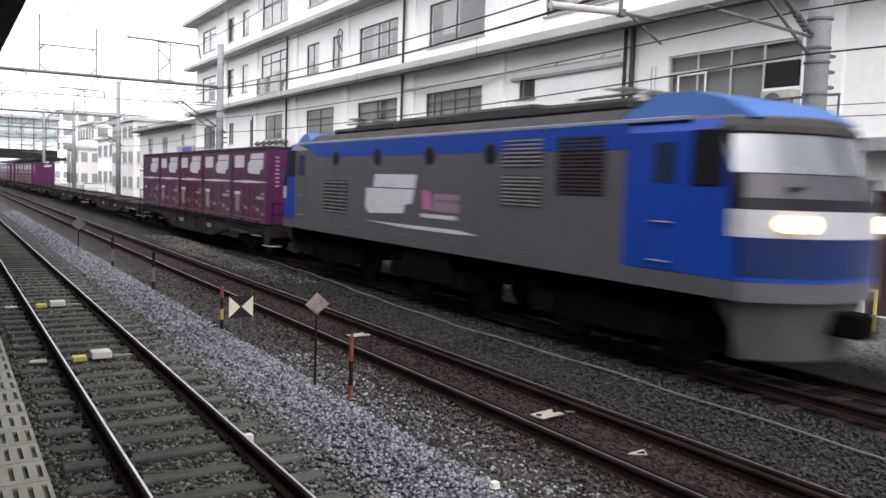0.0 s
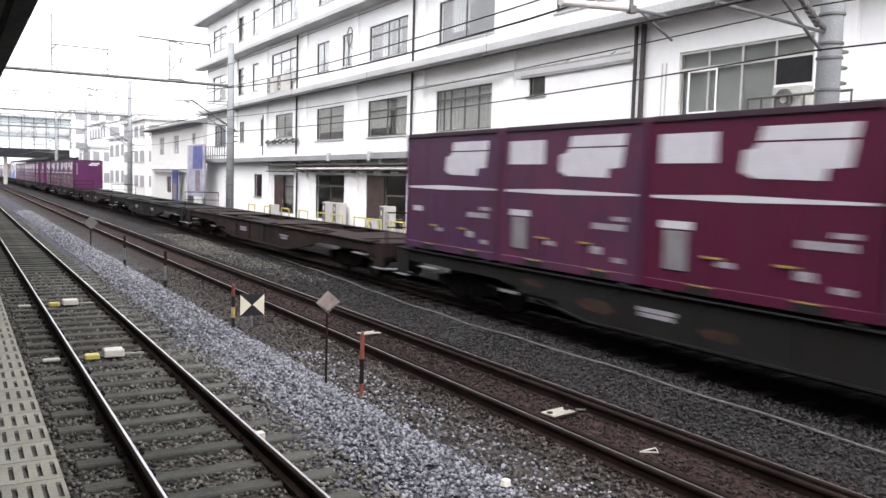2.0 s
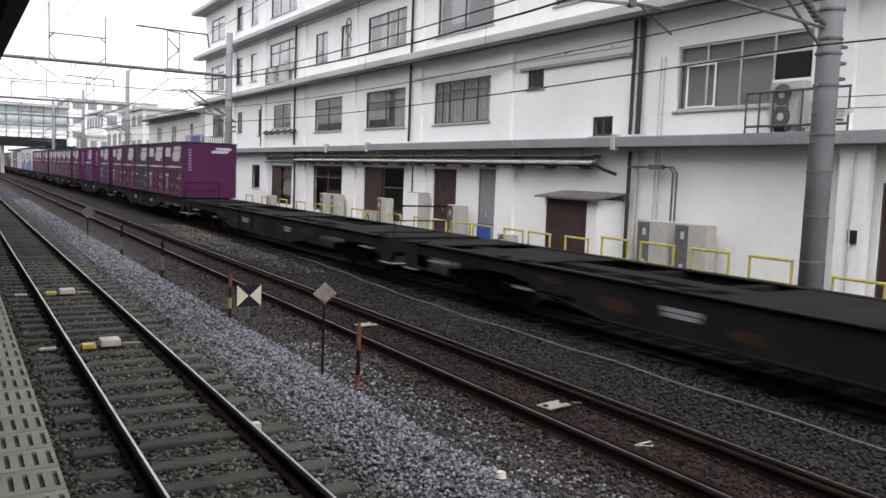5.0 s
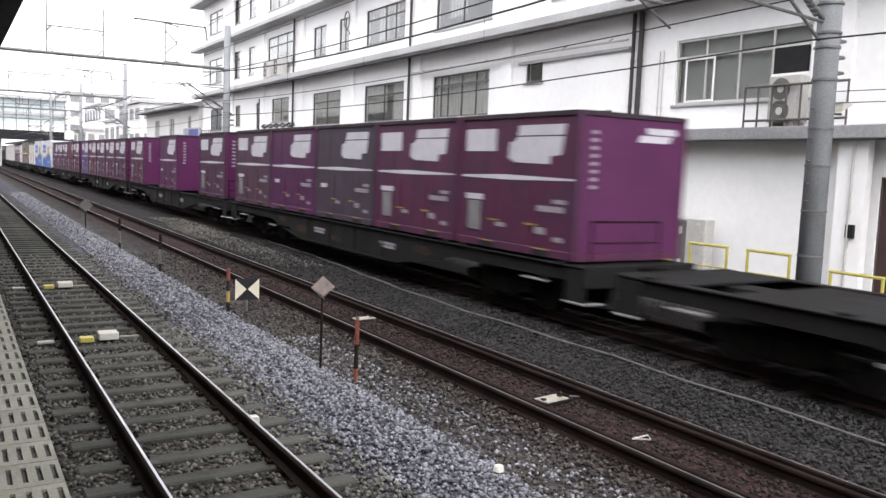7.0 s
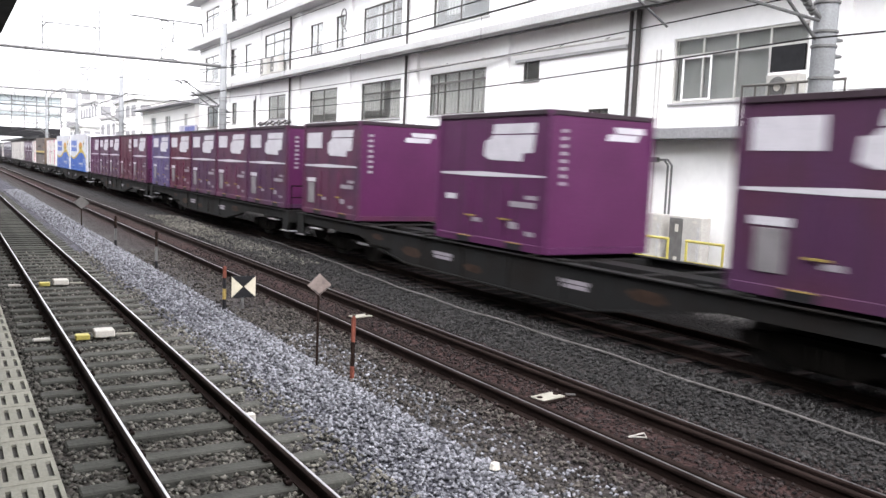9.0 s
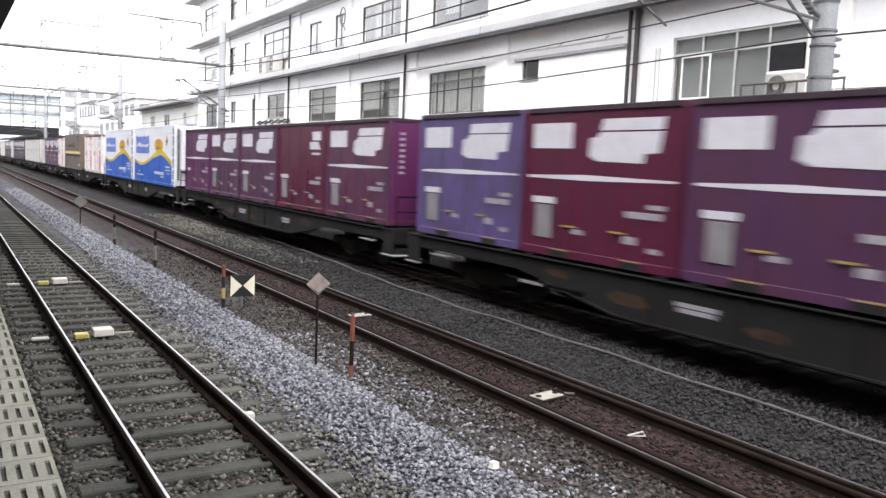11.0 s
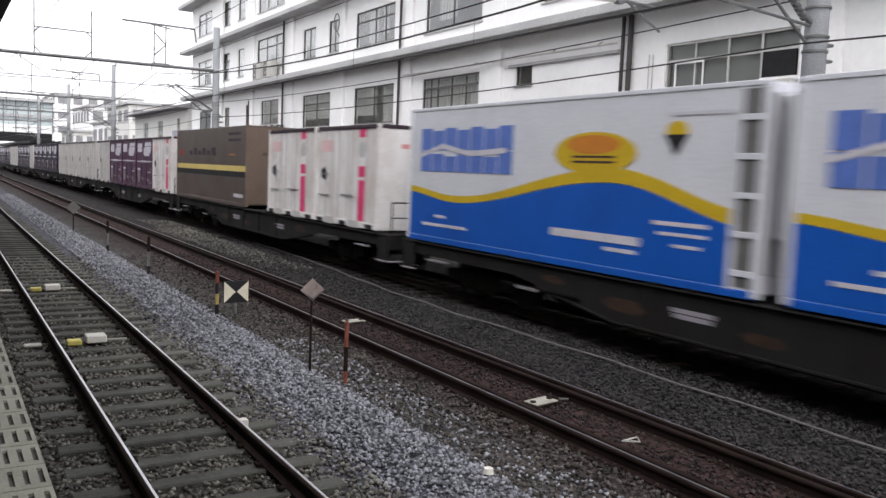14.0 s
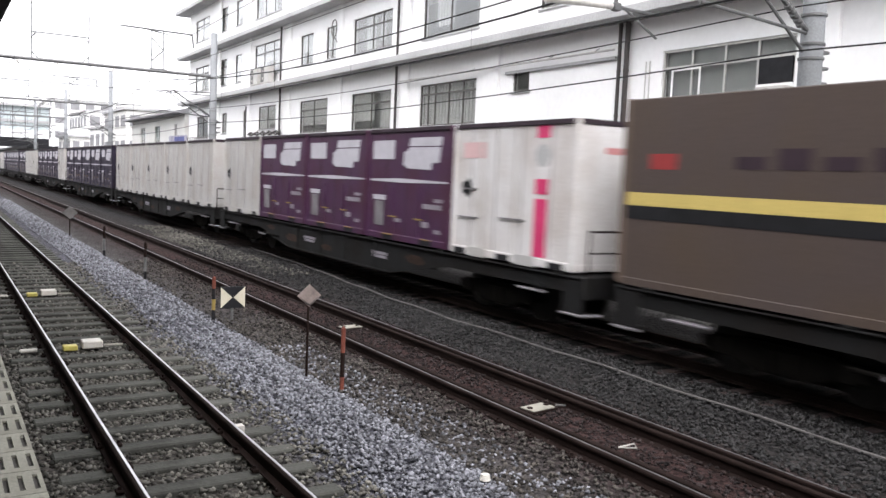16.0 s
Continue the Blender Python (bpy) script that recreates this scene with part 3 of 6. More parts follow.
    for y0, y1, z0, z1 in ((34.65, 36.52, 0.02, 2.7), (39.35, 41.2, 0.02, 1.5), (48.4, 50.1, 0.02, 2.6)):
        d = thing("ground_floor_door", "dark brown panel door set in a wide opening", "door", "brown doors of the office building")
        part("leaf", span(B(), (FX + 0.02, y0, z0), (FX + 0.045, y1, z1), 0.006), DOORB, d)
        part("rail", span(B(), (FX + 0.008, y0 + 0.05, (z0 + z1) / 2), (FX + 0.019, y1 - 0.05, (z0 + z1) / 2 + 0.06)), DOORB, d)
        part("handle", span(B(), (FX + 0.0, y0 + 0.1, 1.0), (FX + 0.018, y0 + 0.13, 1.2)), FRAME_L, d)
    # a dark strip added to stand in for the deep shade beneath the ledge
    tray = thing("cable_tray", "dark strip added as shade under the canopy ledge, with dark brackets", "cable tray")
    part("tray", span(B(), (FX - 0.50, 19.4, 3.24), (FX - 0.12, 51.0, 3.30)), FRAME_D, tray)
    for k in range(18):
        part("bracket", span(B(), (FX - 0.52, 20.0 + 1.75 * k, 2.86), (FX - 0.004, 20.5 + 1.75 * k, 2.93)), FRAME_D, tray)
    s = thing("blue_board", "blue sheet leaning against the grey door", "board")
    part("sheet", span(B(), (FX - 0.05, 25.15, -0.05), (FX + 0.02, 26.3, 0.75)), BLUEP, s)


def drain(y, z0, z1, m=PIPE, r=0.055, x=FX - 0.12, label="dark brown drainpipe clamped to a white wall"):
    d = thing("drain_pipe", label, "drainpipe", "drainpipes of the office building")
    part("pipe", rod(B(), (x, y, z0), (x, y, z1), r, seg=10), m, d)
    z = z0 + 0.6
    while z < z1:
        part("clamp", rod(B(), (x, y, z), (x, y, z + 0.05), r + 0.012, seg=10), m, d)
        z += 1.3


def ac_unit(y, x=16.7, h=1.2, w=0.95, z=-0.02, tall=True, coil=False):
    a = thing("air_conditioner", "pale beige outdoor air-conditioner unit with fan grille", "air conditioner", "outdoor units along the wall", m=pose(x, y, z))
    part("casing", span(B(), (-0.18, -w / 2, 0.09), (0.18, w / 2, h), 0.02), ACW, a)
    part("foot", span(B(), (-0.2, -w / 2 + 0.1, 0), (0.2, -w / 2 + 0.2, 0.09)), CONC, a)
    part("foot", span(B(), (-0.2, w / 2 - 0.2, 0), (0.2, w / 2 - 0.1, 0.09)), CONC, a)
    if coil:
        part("coil_panel", span(B(), (-0.186, 0.06, 0.16), (-0.179, w / 2 - 0.04, h - 0.06)), COIL, a, "dark coil side with a paper tag")
        part("paper_tag", span(B(), (-0.193, 0.2, h - 0.42), (-0.187, 0.32, h - 0.22)), WHITEP, a)
        part("paper_tag", span(B(), (-0.193, 0.2, 0.3), (-0.187, 0.32, 0.42)), WHITEP, a)
    for k, zc in enumerate(() if coil else (h * 0.3, h * 0.74) if tall else (h * 0.52,)):
        part("fan_grille", rod(B(), (-0.195, 0.08, zc), (-0.18, 0.08, zc), 0.25, seg=24), COIL, a)
        part("fan_hub", rod(B(), (-0.205, 0.08, zc), (-0.19, 0.08, zc), 0.09, seg=16), WHITEP, a)
        for r in (0.15, 0.21):
            ring = tube(B(), [(-0.2, 0.08 + r * math.cos(i * math.tau / 20), zc + r * math.sin(i * math.tau / 20)) for i in range(20)], 0.006, 4, True)
            part("grille_ring", ring, GALV, a)
    part("service_panel", span(B(), (-0.188, -w / 2 + 0.05, 0.3), (-0.178, -w / 2 + 0.13, h - 0.25)), LEDGEW, a)
    part("name_plate", span(B(), (-0.186, -w / 2 + 0.16, h - 0.16), (-0.179, -w / 2 + 0.3, h - 0.1)), WHITEP, a)
    return a


def hoop(y0, y1, x=15.3, z=0.95, base=0.0):
    f = thing("guard_hoop", "yellow-painted tubular steel hoop barrier", "barrier", "yellow hoops along the yard edge")
    part("post", rod(B(), (x, y0, base - 0.1), (x, y0, z), 0.032), YELLOW, f)
    part("post", rod(B(), (x, y1, base - 0.1), (x, y1, z), 0.032), YELLOW, f)
    part("top_rail", rod(B(), (x, y0 - 0.03, z), (x, y1 + 0.03, z), 0.033), YELLOW, f)
    part("mid_rail", rod(B(), (x, y0, z - 0.5), (x, y1, z - 0.5), 0.02), YELLOW, f)


def shed():
    s = thing("lean_to_shed", "small white lean-to with brown shutter and tin roof", "shed")
    part("side_wall", span(B(), (16.2, 18.45, -0.1), (FX - 0.005, 18.55, 1.95)), WALLW, s)
    part("side_wall", span(B(), (16.2, 20.85, -0.1), (FX - 0.005, 20.95, 1.95)), WALLW, s)
    part("front_wall", span(B(), (16.2, 18.55, -0.1), (16.28, 18.9, 1.95)), WALLW, s)
    sh = part("shutter", span(B(), (16.21, 18.9, -0.05), (16.225, 20.85, 1.84)), DOORB, s, "brown roller shutter")
    for i in range(14):
        part("slat", span(B(), (16.19 + 0.006 * (i % 2), 18.92, -0.04 + i * 0.134), (16.209, 20.83, 0.088 + i * 0.134), 0.004), DOORB, sh)
    part("roof", prism(B(), [(15.95, 1.93), (FX - 0.005, 2.12), (FX - 0.005, 2.17), (15.95, 1.98)], 1, 18.25, 21.2), TIN, s)


def wall_details():
    for y, z0, z1 in ((18.15, 0, 3.4), (18.2, 3.9, 7.2), (31.9, 3.9, 7.2), (31.9, 7.6, 14.2), (45.8, 0.0, 3.4), (46.0, 3.9, 10.7), (31.4, 0, 3.4), (52.0, 3.9, 6.5)):
        drain(y, z0, z1)
    drain(17.85, 0.0, 3.4, PIPE_L, 0.07, label="pale grey drainpipe clamped to a white wall")
    drain(17.9, 3.9, 7.2, PIPE, 0.075)
    for y in (16.95, 17.1):
        drain(y, 1.2, 6.0, PIPE_L, 0.02, label="thin pale conduit on a white wall")
    drain(10.9, 0.0, 3.4, PIPE_L, 0.03, x=16.8, label="thin pale conduit on a white wall")
    # pipe rack below the ledge
    r = thing("pipe_rack", "row of pale pipes and cables under the canopy ledge", "pipes")
    for k, (z, xx) in enumerate(((3.05, 16.75), (3.12, 16.9), (2.98, 16.95))):
        part("pipe", rod(B(), (xx, 19.4, z), (xx, 45.0, z), 0.045 if k else 0.06), PIPE_L if k < 2 else PIPE, r)
    y = 20.0
    while y < 45:
        part("hanger", rod(B(), (16.82, y, 2.95), (16.82, y, 3.5), 0.012, seg=5), GALV, r)
        y += 1.6
    pl = thing("wall_pipe", "thin pale pipe running along the white wall", "pipe")
    part("pipe", rod(B(), (16.95, 18.3, 6.45), (16.95, 31.3, 6.50), 0.035), PIPE_L, pl)
    for y in (19.2, 21.4, 23.3, 26.0, 28.6, 30.8):
        part("bracket", rod(B(), (16.95, y, 6.46), (FX - 0.004, y, 6.60), 0.014, seg=6), FRAME_D, pl)
    hb = thing("hose_bundle", "dark bundle of hoses below a window", "hose")
    for k in range(3):
        part("hose", tube(B(), [(17.05 - 0.03 * k, 45.6 + 0.3 * i, 4.66 + 0.05 * k + 0.07 * math.sin(i * 1.7 + k * 2)) for i in range(20)], 0.045), PIPE, hb)
    h = thing("refrigerant_hose", "black bent hose below the ledge", "hose")
    hb = B()
    rod(hb, (16.75, 19.5, 3.05), (16.75, 18.9, 2.85), 0.05)
    rod(hb, (16.75, 18.9, 2.85), (16.75, 18.35, 2.72), 0.05)
    part("hose", hb, BLACK, h)
    c = thing("conduit_loop", "grey conduit bending down to the outdoor units", "conduit")
    cb = B()
    for dy in (0, 0.14):
        rod(cb, (16.9, 18.0, 2.95), (16.9, 16.25 + dy, 2.95), 0.03)
        rod(cb, (16.9, 16.25 + dy, 2.95), (16.9, 16.1 + dy, 2.8), 0.03)
        rod(cb, (16.9, 16.1 + dy, 2.8), (16.9, 16.1 + dy, 1.4), 0.03)
    part("conduit", cb, GALV, c)
    part("junction_box", span(B(), (16.8, 16.6, 2.88), (16.95, 17.1, 3.02), 0.01), GALV, c)
    for y in (16.55, 15.15):
        ac_unit(y, h=1.50, w=1.12, coil=True)
    ac_unit(12.69, x=16.85, h=1.17, w=0.84, z=3.81)
    for y, h in ((27.0, 1.4), (33.2, 1.4), (38.6, 1.35), (40.0, 1.35), (48.6, 0.9)):
        ac_unit(y, h=h, coil=True)
    ac_unit(34.6, h=0.75, tall=False)
    ac_unit(23.6, h=0.55, w=0.8, tall=False)
    for y in (47.3, 49.2):
        ac_unit(y, x=16.75, z=7.51, h=1.05, w=1.3, coil=True)
    lk = thing("locker_cabinet", "tall white metal cabinet against the wall", "cabinet")
    part("body", span(B(), (16.6, 29.95, -0.1), (17.1, 30.9, 1.75), 0.01), ACW, lk)
    part("door", span(B(), (16.58, 30.0, 0.0), (16.598, 30.85, 1.7), 0.004), WALLW, lk)
    # balcony rail with the upper outdoor unit
    b = thing("balcony_rail", "dark steel railing on the canopy ledge", "railing")
    for z in (3.95, 4.75):
        part("rail", rod(B(), (16.6, 11.0, z), (16.6, 13.72, z), 0.03), FRAME_D, b)
    for i in range(8):
        part("baluster", rod(B(), (16.6, 11.02 + i * 0.385, 3.79), (16.6, 11.02 + i * 0.385, 4.75), 0.024), FRAME_D, b)
    b2 = thing("balcony_rail", "dark steel railing on the canopy ledge", "railing")
    for z in (4.0, 4.7):
        part("rail", rod(B(), (16.7, 57.5, z), (16.7, 66.0, z), 0.03), FRAME_D, b2)
    for i in range(14):
        part("baluster", rod(B(), (16.7, 57.6 + i * 0.64, 3.75), (16.7, 57.6 + i * 0.64, 4.7), 0.025), FRAME_D, b2)
    v = thing("window_vent", "dark ventilation panel fitted into the window", "vent")
    part("panel", span(B(), (FX + 0.02, 12.5, 5.12), (FX + 0.045, 13.44, 5.73)), BLACK, v)
    part("panel_frame", span(B(), (FX + 0.025, 12.45, 4.6), (FX + 0.04, 13.5, 5.11)), WALLW, v)
    m = thing("meter_box", "small black meter box on the wall", "box")
    part("body", span(B(), (16.78, 10.75, 1.35), (16.86, 10.95, 1.65), 0.01), BLACK, m)
    for a, b_ in ((17.73, 18.72), (19.45, 20.51), (20.81, 21.82), (22.54, 23.68), (23.86, 25.17), (25.5, 26.45), (26.81, 27.92), (29.0, 30.1),
                  (31.03, 32.25), (32.53, 33.71), (35.0, 36.2), (37.0, 38.1), (39.4, 40.6), (42.1, 43.3), (45.0, 46.2), (48.0, 49.2)):
        hoop(a, b_, z=0.86)
    for a, b_ in ((16.15, 17.15), (14.53, 15.66), (12.83, 13.93), (11.17, 12.25)):
        hoop(a, b_, z=0.97)
    hoop(9.1, 10.2, z=0.75)
    cl = thing("wall_dish", "round antenna ring fixed beside the window", "antenna")
    rg = tube(B(), [(16.9, 38.2 + 0.3 * math.cos(k * math.tau / 20), 9.6 + 0.42 * math.sin(k * math.tau / 20)) for k in range(20)], 0.03, 5, True)
    part("bracket", rod(B(), (16.9, 38.2, 9.18), (FX - 0.01, 38.2, 8.8), 0.03), FRAME_D, cl)
    part("ring", rg, FRAME_D, cl)


# ---- overhead line ----
PX = 13.2
POLES = [9.23, 45.9, 76.8, 105.2, 138.6, 172.0]


def mast(y, top, beam, r=0.22):
    p = thing("line_mast", "grey concrete overhead-line mast with steel bands", "mast", "overhead line masts", m=pose(PX, y, 0))
    part("shaft", rod(B(), (0, 0, -0.5), (0, 0, top), r, r * 0.78, seg=20), POLE_C, p, smooth=True)
    for z in (1.2, 2.0, 2.8, 3.45, 4.3, 4.85, 5.1, 5.6):
        part("band", rod(B(), (0, 0, z), (0, 0, z + 0.04), r * 1.01, seg=20), GALV, p)
    for z in (2.2, 2.5, 2.9, 3.3, 3.8, 4.3):
        part("step_bolt", rod(B(), (-r - 0.08, 0.0, z), (-r + 0.05, 0, z), 0.012, seg=6), GALV, p)
    # hinged arm towards the running line
    arm = B()
    rod(arm, (-0.25, 0, 4.98), (-2.6, 0, 6.6), 0.03)
    rod(arm, (0.3, 0, 5.05), (-2.2, 0, 6.6), 0.045)
    rod(arm, (-0.2, 0, 6.6), (-3.1, 0, 6.5), 0.03)
    rod(arm, (-0.2, 0, 5.3), (-2.9, 0, 5.45), 0.03)
    part("cantilever_arm", arm, GALV, p)
    ins = B()
    for i in range(5):
        rod(ins, (-0.35 - i * 0.09, 0, 5.41 + 0.066 * i), (-0.40 - i * 0.09, 0, 5.445 + 0.066 * i), 0.07, seg=10)
    part("insulator", ins, GALV, p)
    for z in (5.0, 4.72, 4.45):
        part("line_insulator", rod(B(), (0.2, -0.05, z), (0.42, -0.05, z + 0.02), 0.05, 0.03, seg=8), GALV, p)
    if beam:
        for z in (7.5,):
            part("portal_beam", rod(B(), (0, 0, z), (-17.5, 0, z - 0.05), 0.09, seg=8), GALV, p)
        part("lower_span", rod(B(), (-0.1, 0, 6.45), (-17.5, 0, 6.35), 0.025, seg=6), GALV, p)
        for a, b in (((-9.9, 7.45), (-8.25, 6.42)), ((-11.8, 7.45), (-10.1, 6.42)), ((-6.2, 7.45), (-7.2, 6.42))):
            part("brace", rod(B(), (a[0], 0, a[1]), (b[0], 0, b[1]), 0.022, seg=5), GALV, p)
        for dx in (-1.94, -3.97, -5.97, -7.98, -9.96, -12):
            part("hanger", rod(B(), (dx, 0, 7.5), (dx, 0, 6.42), 0.014, seg=5), GALV, p)
        for dx in (-1.3, -3.4, -5.2, -7.8, -9.6):
            part("beam_insulator", rod(B(), (dx, 0, 7.42), (dx, 0, 7.18), 0.06, 0.035, seg=8), INSUL, p)
        fr = B()
        for a, b in (((-9.0, 7.5), (-9.0, 10.3)), ((-6.37, 7.5), (-6.37, 9.9)), ((-9.0, 8.8), (-6.37, 8.8))):
            rod(fr, (a[0], 0, a[1]), (b[0], 0, b[1]), 0.035, seg=6)
        for sx, k in ((-9.0, 1), (-6.37, -1)):
            rod(fr, (sx, 0, 8.55), (sx + 0.25 * k, 0, 8.8), 0.03, seg=6)
            rod(fr, (sx, 0, 7.85), (sx + 0.35 * k, 0, 7.5), 0.03, seg=6)
        part("beam_frame", fr, GALV, p)
        lf = B()
        rod(lf, (-4.9, 0, 9.65), (-1.2, 0, 9.6), 0.05, seg=6)
        rod(lf, (-1.2, 0, 9.6), (-1.1, 0, 8.9), 0.04, seg=6)
        for a, b in (((-3.3, 7.5), (-3.3, 9.62)), ((-2.7, 7.5), (-2.7, 9.62)), ((-3.3, 9.2), (-2.7, 8.6)), ((-2.7, 8.6), (-3.3, 8.0)), ((-3.4, 7.6), (-2.5, 7.6)), ((-3.6, 9.62), (-2.4, 9.45))):
            rod(lf, (a[0], 0, a[1]), (b[0], 0, b[1]), 0.035, seg=6)
        part("lattice_bracket", lf, GALV, p)
    return p


def wire(name, label, x, zs, r, x1=None, ys=None, sag=0.0, at=None):
    """A conductor through heights zs at the masts ys, sagging between them."""
    ys = ys or [-28, *POLES]
    x1 = x if x1 is None else x1
    pts = []
    for i in range(len(ys) - 1):
        n = 8
        for k in range(n + (i == len(ys) - 2)):
            t = k / n
            y = ys[i] + (ys[i + 1] - ys[i]) * t
            pts.append((x + (x1 - x) * (y - ys[0]) / (ys[-1] - ys[0]), y, (at[i] + (at[i + 1] - at[i]) * t if at else zs) - sag * 4 * t * (1 - t)))
    bm = tube(B(), pts, r, 5)
    w = tagged(new(name), label, "wire", "overhead wires")
    part("conductor", bm, WIRE, w)
    return w


def near_fittings(m):
    """The steady arm, its pale insulator and the floodlight of the nearest mast."""
    dy = 1.37
    part("pull_tube", rod(B(), (-0.15, 0, 6.6), (-3.4, dy, 6.9), 0.035), GALV, m)
    part("drop_tube", rod(B(), (-3.4, dy, 5.42), (-3.4, dy, 6.9), 0.035), GALV, m)
    part("stick_insulator", rod(B(), (-4.9, dy, 5.42), (-3.5, dy, 5.50), 0.06, seg=10), INSUL, m, "pale stick insulator")
    part("arm_tube", rod(B(), (-3.5, dy, 5.50), (-2.55, dy, 5.48), 0.03), GALV, m)
    part("steady_arm", rod(B(), (-3.26, dy, 5.52), (-2.42, dy, 5.09), 0.022), GALV, m)
    part("clamp", span(B(), (-3.46, dy - 0.06, 5.43), (-3.32, dy + 0.06, 5.56), 0.01), GALV, m)
    part("lamp_bracket", rod(B(), (0.18, 0, 3.75), (0.40, -0.1, 3.75), 0.025), GALV, m)
    part("floodlight", prism(B(), [(0.24, 3.78), (0.52, 3.90), (0.53, 3.96), (0.28, 3.95)], 1, -0.22, 0.0), WHITEP, m, "white floodlight housing")


def overhead():
    for i, y in enumerate(POLES):
        m = mast(y, (11.5, 9.83, 10.5, 10.8, 11.3, 11.3)[i], True)
        if i == 0:
            near_fittings(m)
    masts = [-28, *POLES]
    for x in (XA, XB, XC):
        far = x == XC
        wire("contact_wire", "thin dark contact wire above a track", x, 5.3, 0.022 if far else 0.006)
        hs = [6.6, 6.0, 7.1, 6.6, 6.5, 6.5, 6.5] if far else [6.5] * 7
        sag = 0.65 if far else 0.5
        w = wire("catenary_wire", "dark messenger wire with droppers above a track", x, 0, 0.024 if far else 0.007, sag=sag, at=hs)
        for i, (a, b) in enumerate(zip(masts, POLES)):
            for k in range(1, 6):
                t = k / 6
                if b < 80 and far:
                    part("dropper", rod(B(), (x, a + (b - a) * t, 5.3), (x, a + (b - a) * t, hs[i] + (hs[i + 1] - hs[i]) * t - sag * 4 * t * (1 - t)), 0.005, seg=4), WIRE, w)
    for x, z, r in ((12.75, 4.96, 0.016), (12.6, 7.3, 0.022), (12.75, 5.72, 0.014)):
        wire("feeder_wire", "dark feeder cable strung along the masts", x, z, r, sag=0.28)


    for z in (4.14, 3.94):
        wire("service_wire", "thin dark service wire fixed to a mast", 13.45, z, 0.008, ys=[-28, 9.2], sag=0.2)


# ---- far end ----
def house():
    h = thing("lineside_house", "two-storey white house with a low grey roof", "house")
    part("wall", holed_wall(B(), FX, FX + 0.2, 67.6, 88, -0.2, 6.75, [(70, 71, 4.6, 6.0), (76, 78, 4.4, 6.0), (82, 84, 4.4, 6.0), (70.5, 73, 0, 2.3), (79, 81, 0.8, 2.3)]), WALLC, h)
    part("wall", span(B(), (FX + 0.2, 87.8, -0.2), (27, 88, 6.75)), WALLC, h)
    part("wall", span(B(), (FX + 0.2, 67.6, -0.2), (27, 67.8, 6.75)), WALLC, h)
    part("inner_wall", span(B(), (FX + 1.5, 67.9, -0.2), (FX + 1.6, 87.7, 6.7)), ROOM, h)
    part("roof", prism(B(), [(FX - 0.9, 6.75), (27.5, 6.75), (27.5, 6.9), (22, 8.4), (FX - 0.9, 6.9)], 1, 67.45, 89.4), LEDGE, h)
    part("porch", span(B(), (FX - 0.35, 69.5, 2.75), (FX - 0.005, 86, 3.0)), WALLW, h)
    part("porch_roof", prism(B(), [(FX - 0.55, 3.003), (FX - 0.004, 3.003), (FX - 0.004, 3.5)], 1, 69.3, 86.2), LEDGEW, h)
    for y0, y1, z0, z1 in ((70, 71, 4.6, 6.0), (76, 78, 4.4, 6.0), (82, 84, 4.4, 6.0), (70.5, 73, 0, 2.3), (79, 81, 0.8, 2.3)):
        w = part("window", span(B(), (FX + 0.08, y0, z0), (FX + 0.12, y1, z1)), GLASS, h)
        part("window_frame", span(span(B(), (FX + 0.06, y0, z0), (FX + 0.14, y0 + 0.08, z1)), (FX + 0.06, (y0 + y1) / 2, z0), (FX + 0.14, (y0 + y1) / 2 + 0.08, z1)), FRAME_L, w)
    b = thing("billboard", "blue and pale advertising hoarding on two posts", "billboard", m=pose(16.0, 64.9, 0))
    part("panel", span(B(), (-0.08, -2.4, 0.9), (0.08, 2.4, 4.85)), mat("hoarding_pale", (0.34, 0.33, 0.40), 0.5, 0, 0.5, 1.1, 5, 0.02), b)
    part("print_patch", span(B(), (-0.095, -2.3, 3.0), (-0.083, 0.6, 4.75)), mat("hoarding_blue", (0.09, 0.10, 0.26), 0.6, 0, 0.6, 1.2, 5, 0.02), b)
    part("print_patch", span(B(), (-0.095, -1.6, 1.3), (-0.083, -0.2, 2.9)), mat("hoarding_brown", (0.20, 0.16, 0.17), 0.6, 0, 0.5, 1.6, 5, 0.02), b)
    for y in (-2, 2):
        part("post", rod(B(), (0.15, y, -0.2), (0.15, y, 4.8), 0.07), GALV, b)
    s = thing("blue_banner", "dark blue banner sign beside a doorway", "sign", m=pose(16.6, 74.6, 0))
    part("panel", span(B(), (-0.05, -1.0, 0.1), (0.05, 1.0, 2.9)), mat("banner_blue", (0.04, 0.05, 0.16), 0.5, 0, 0.5, 1.5, 9, 0.02), s)
    part("print_patch", span(B(), (-0.062, -0.6, 0.4), (-0.053, 0.5, 1.7)), SIGNP, s)


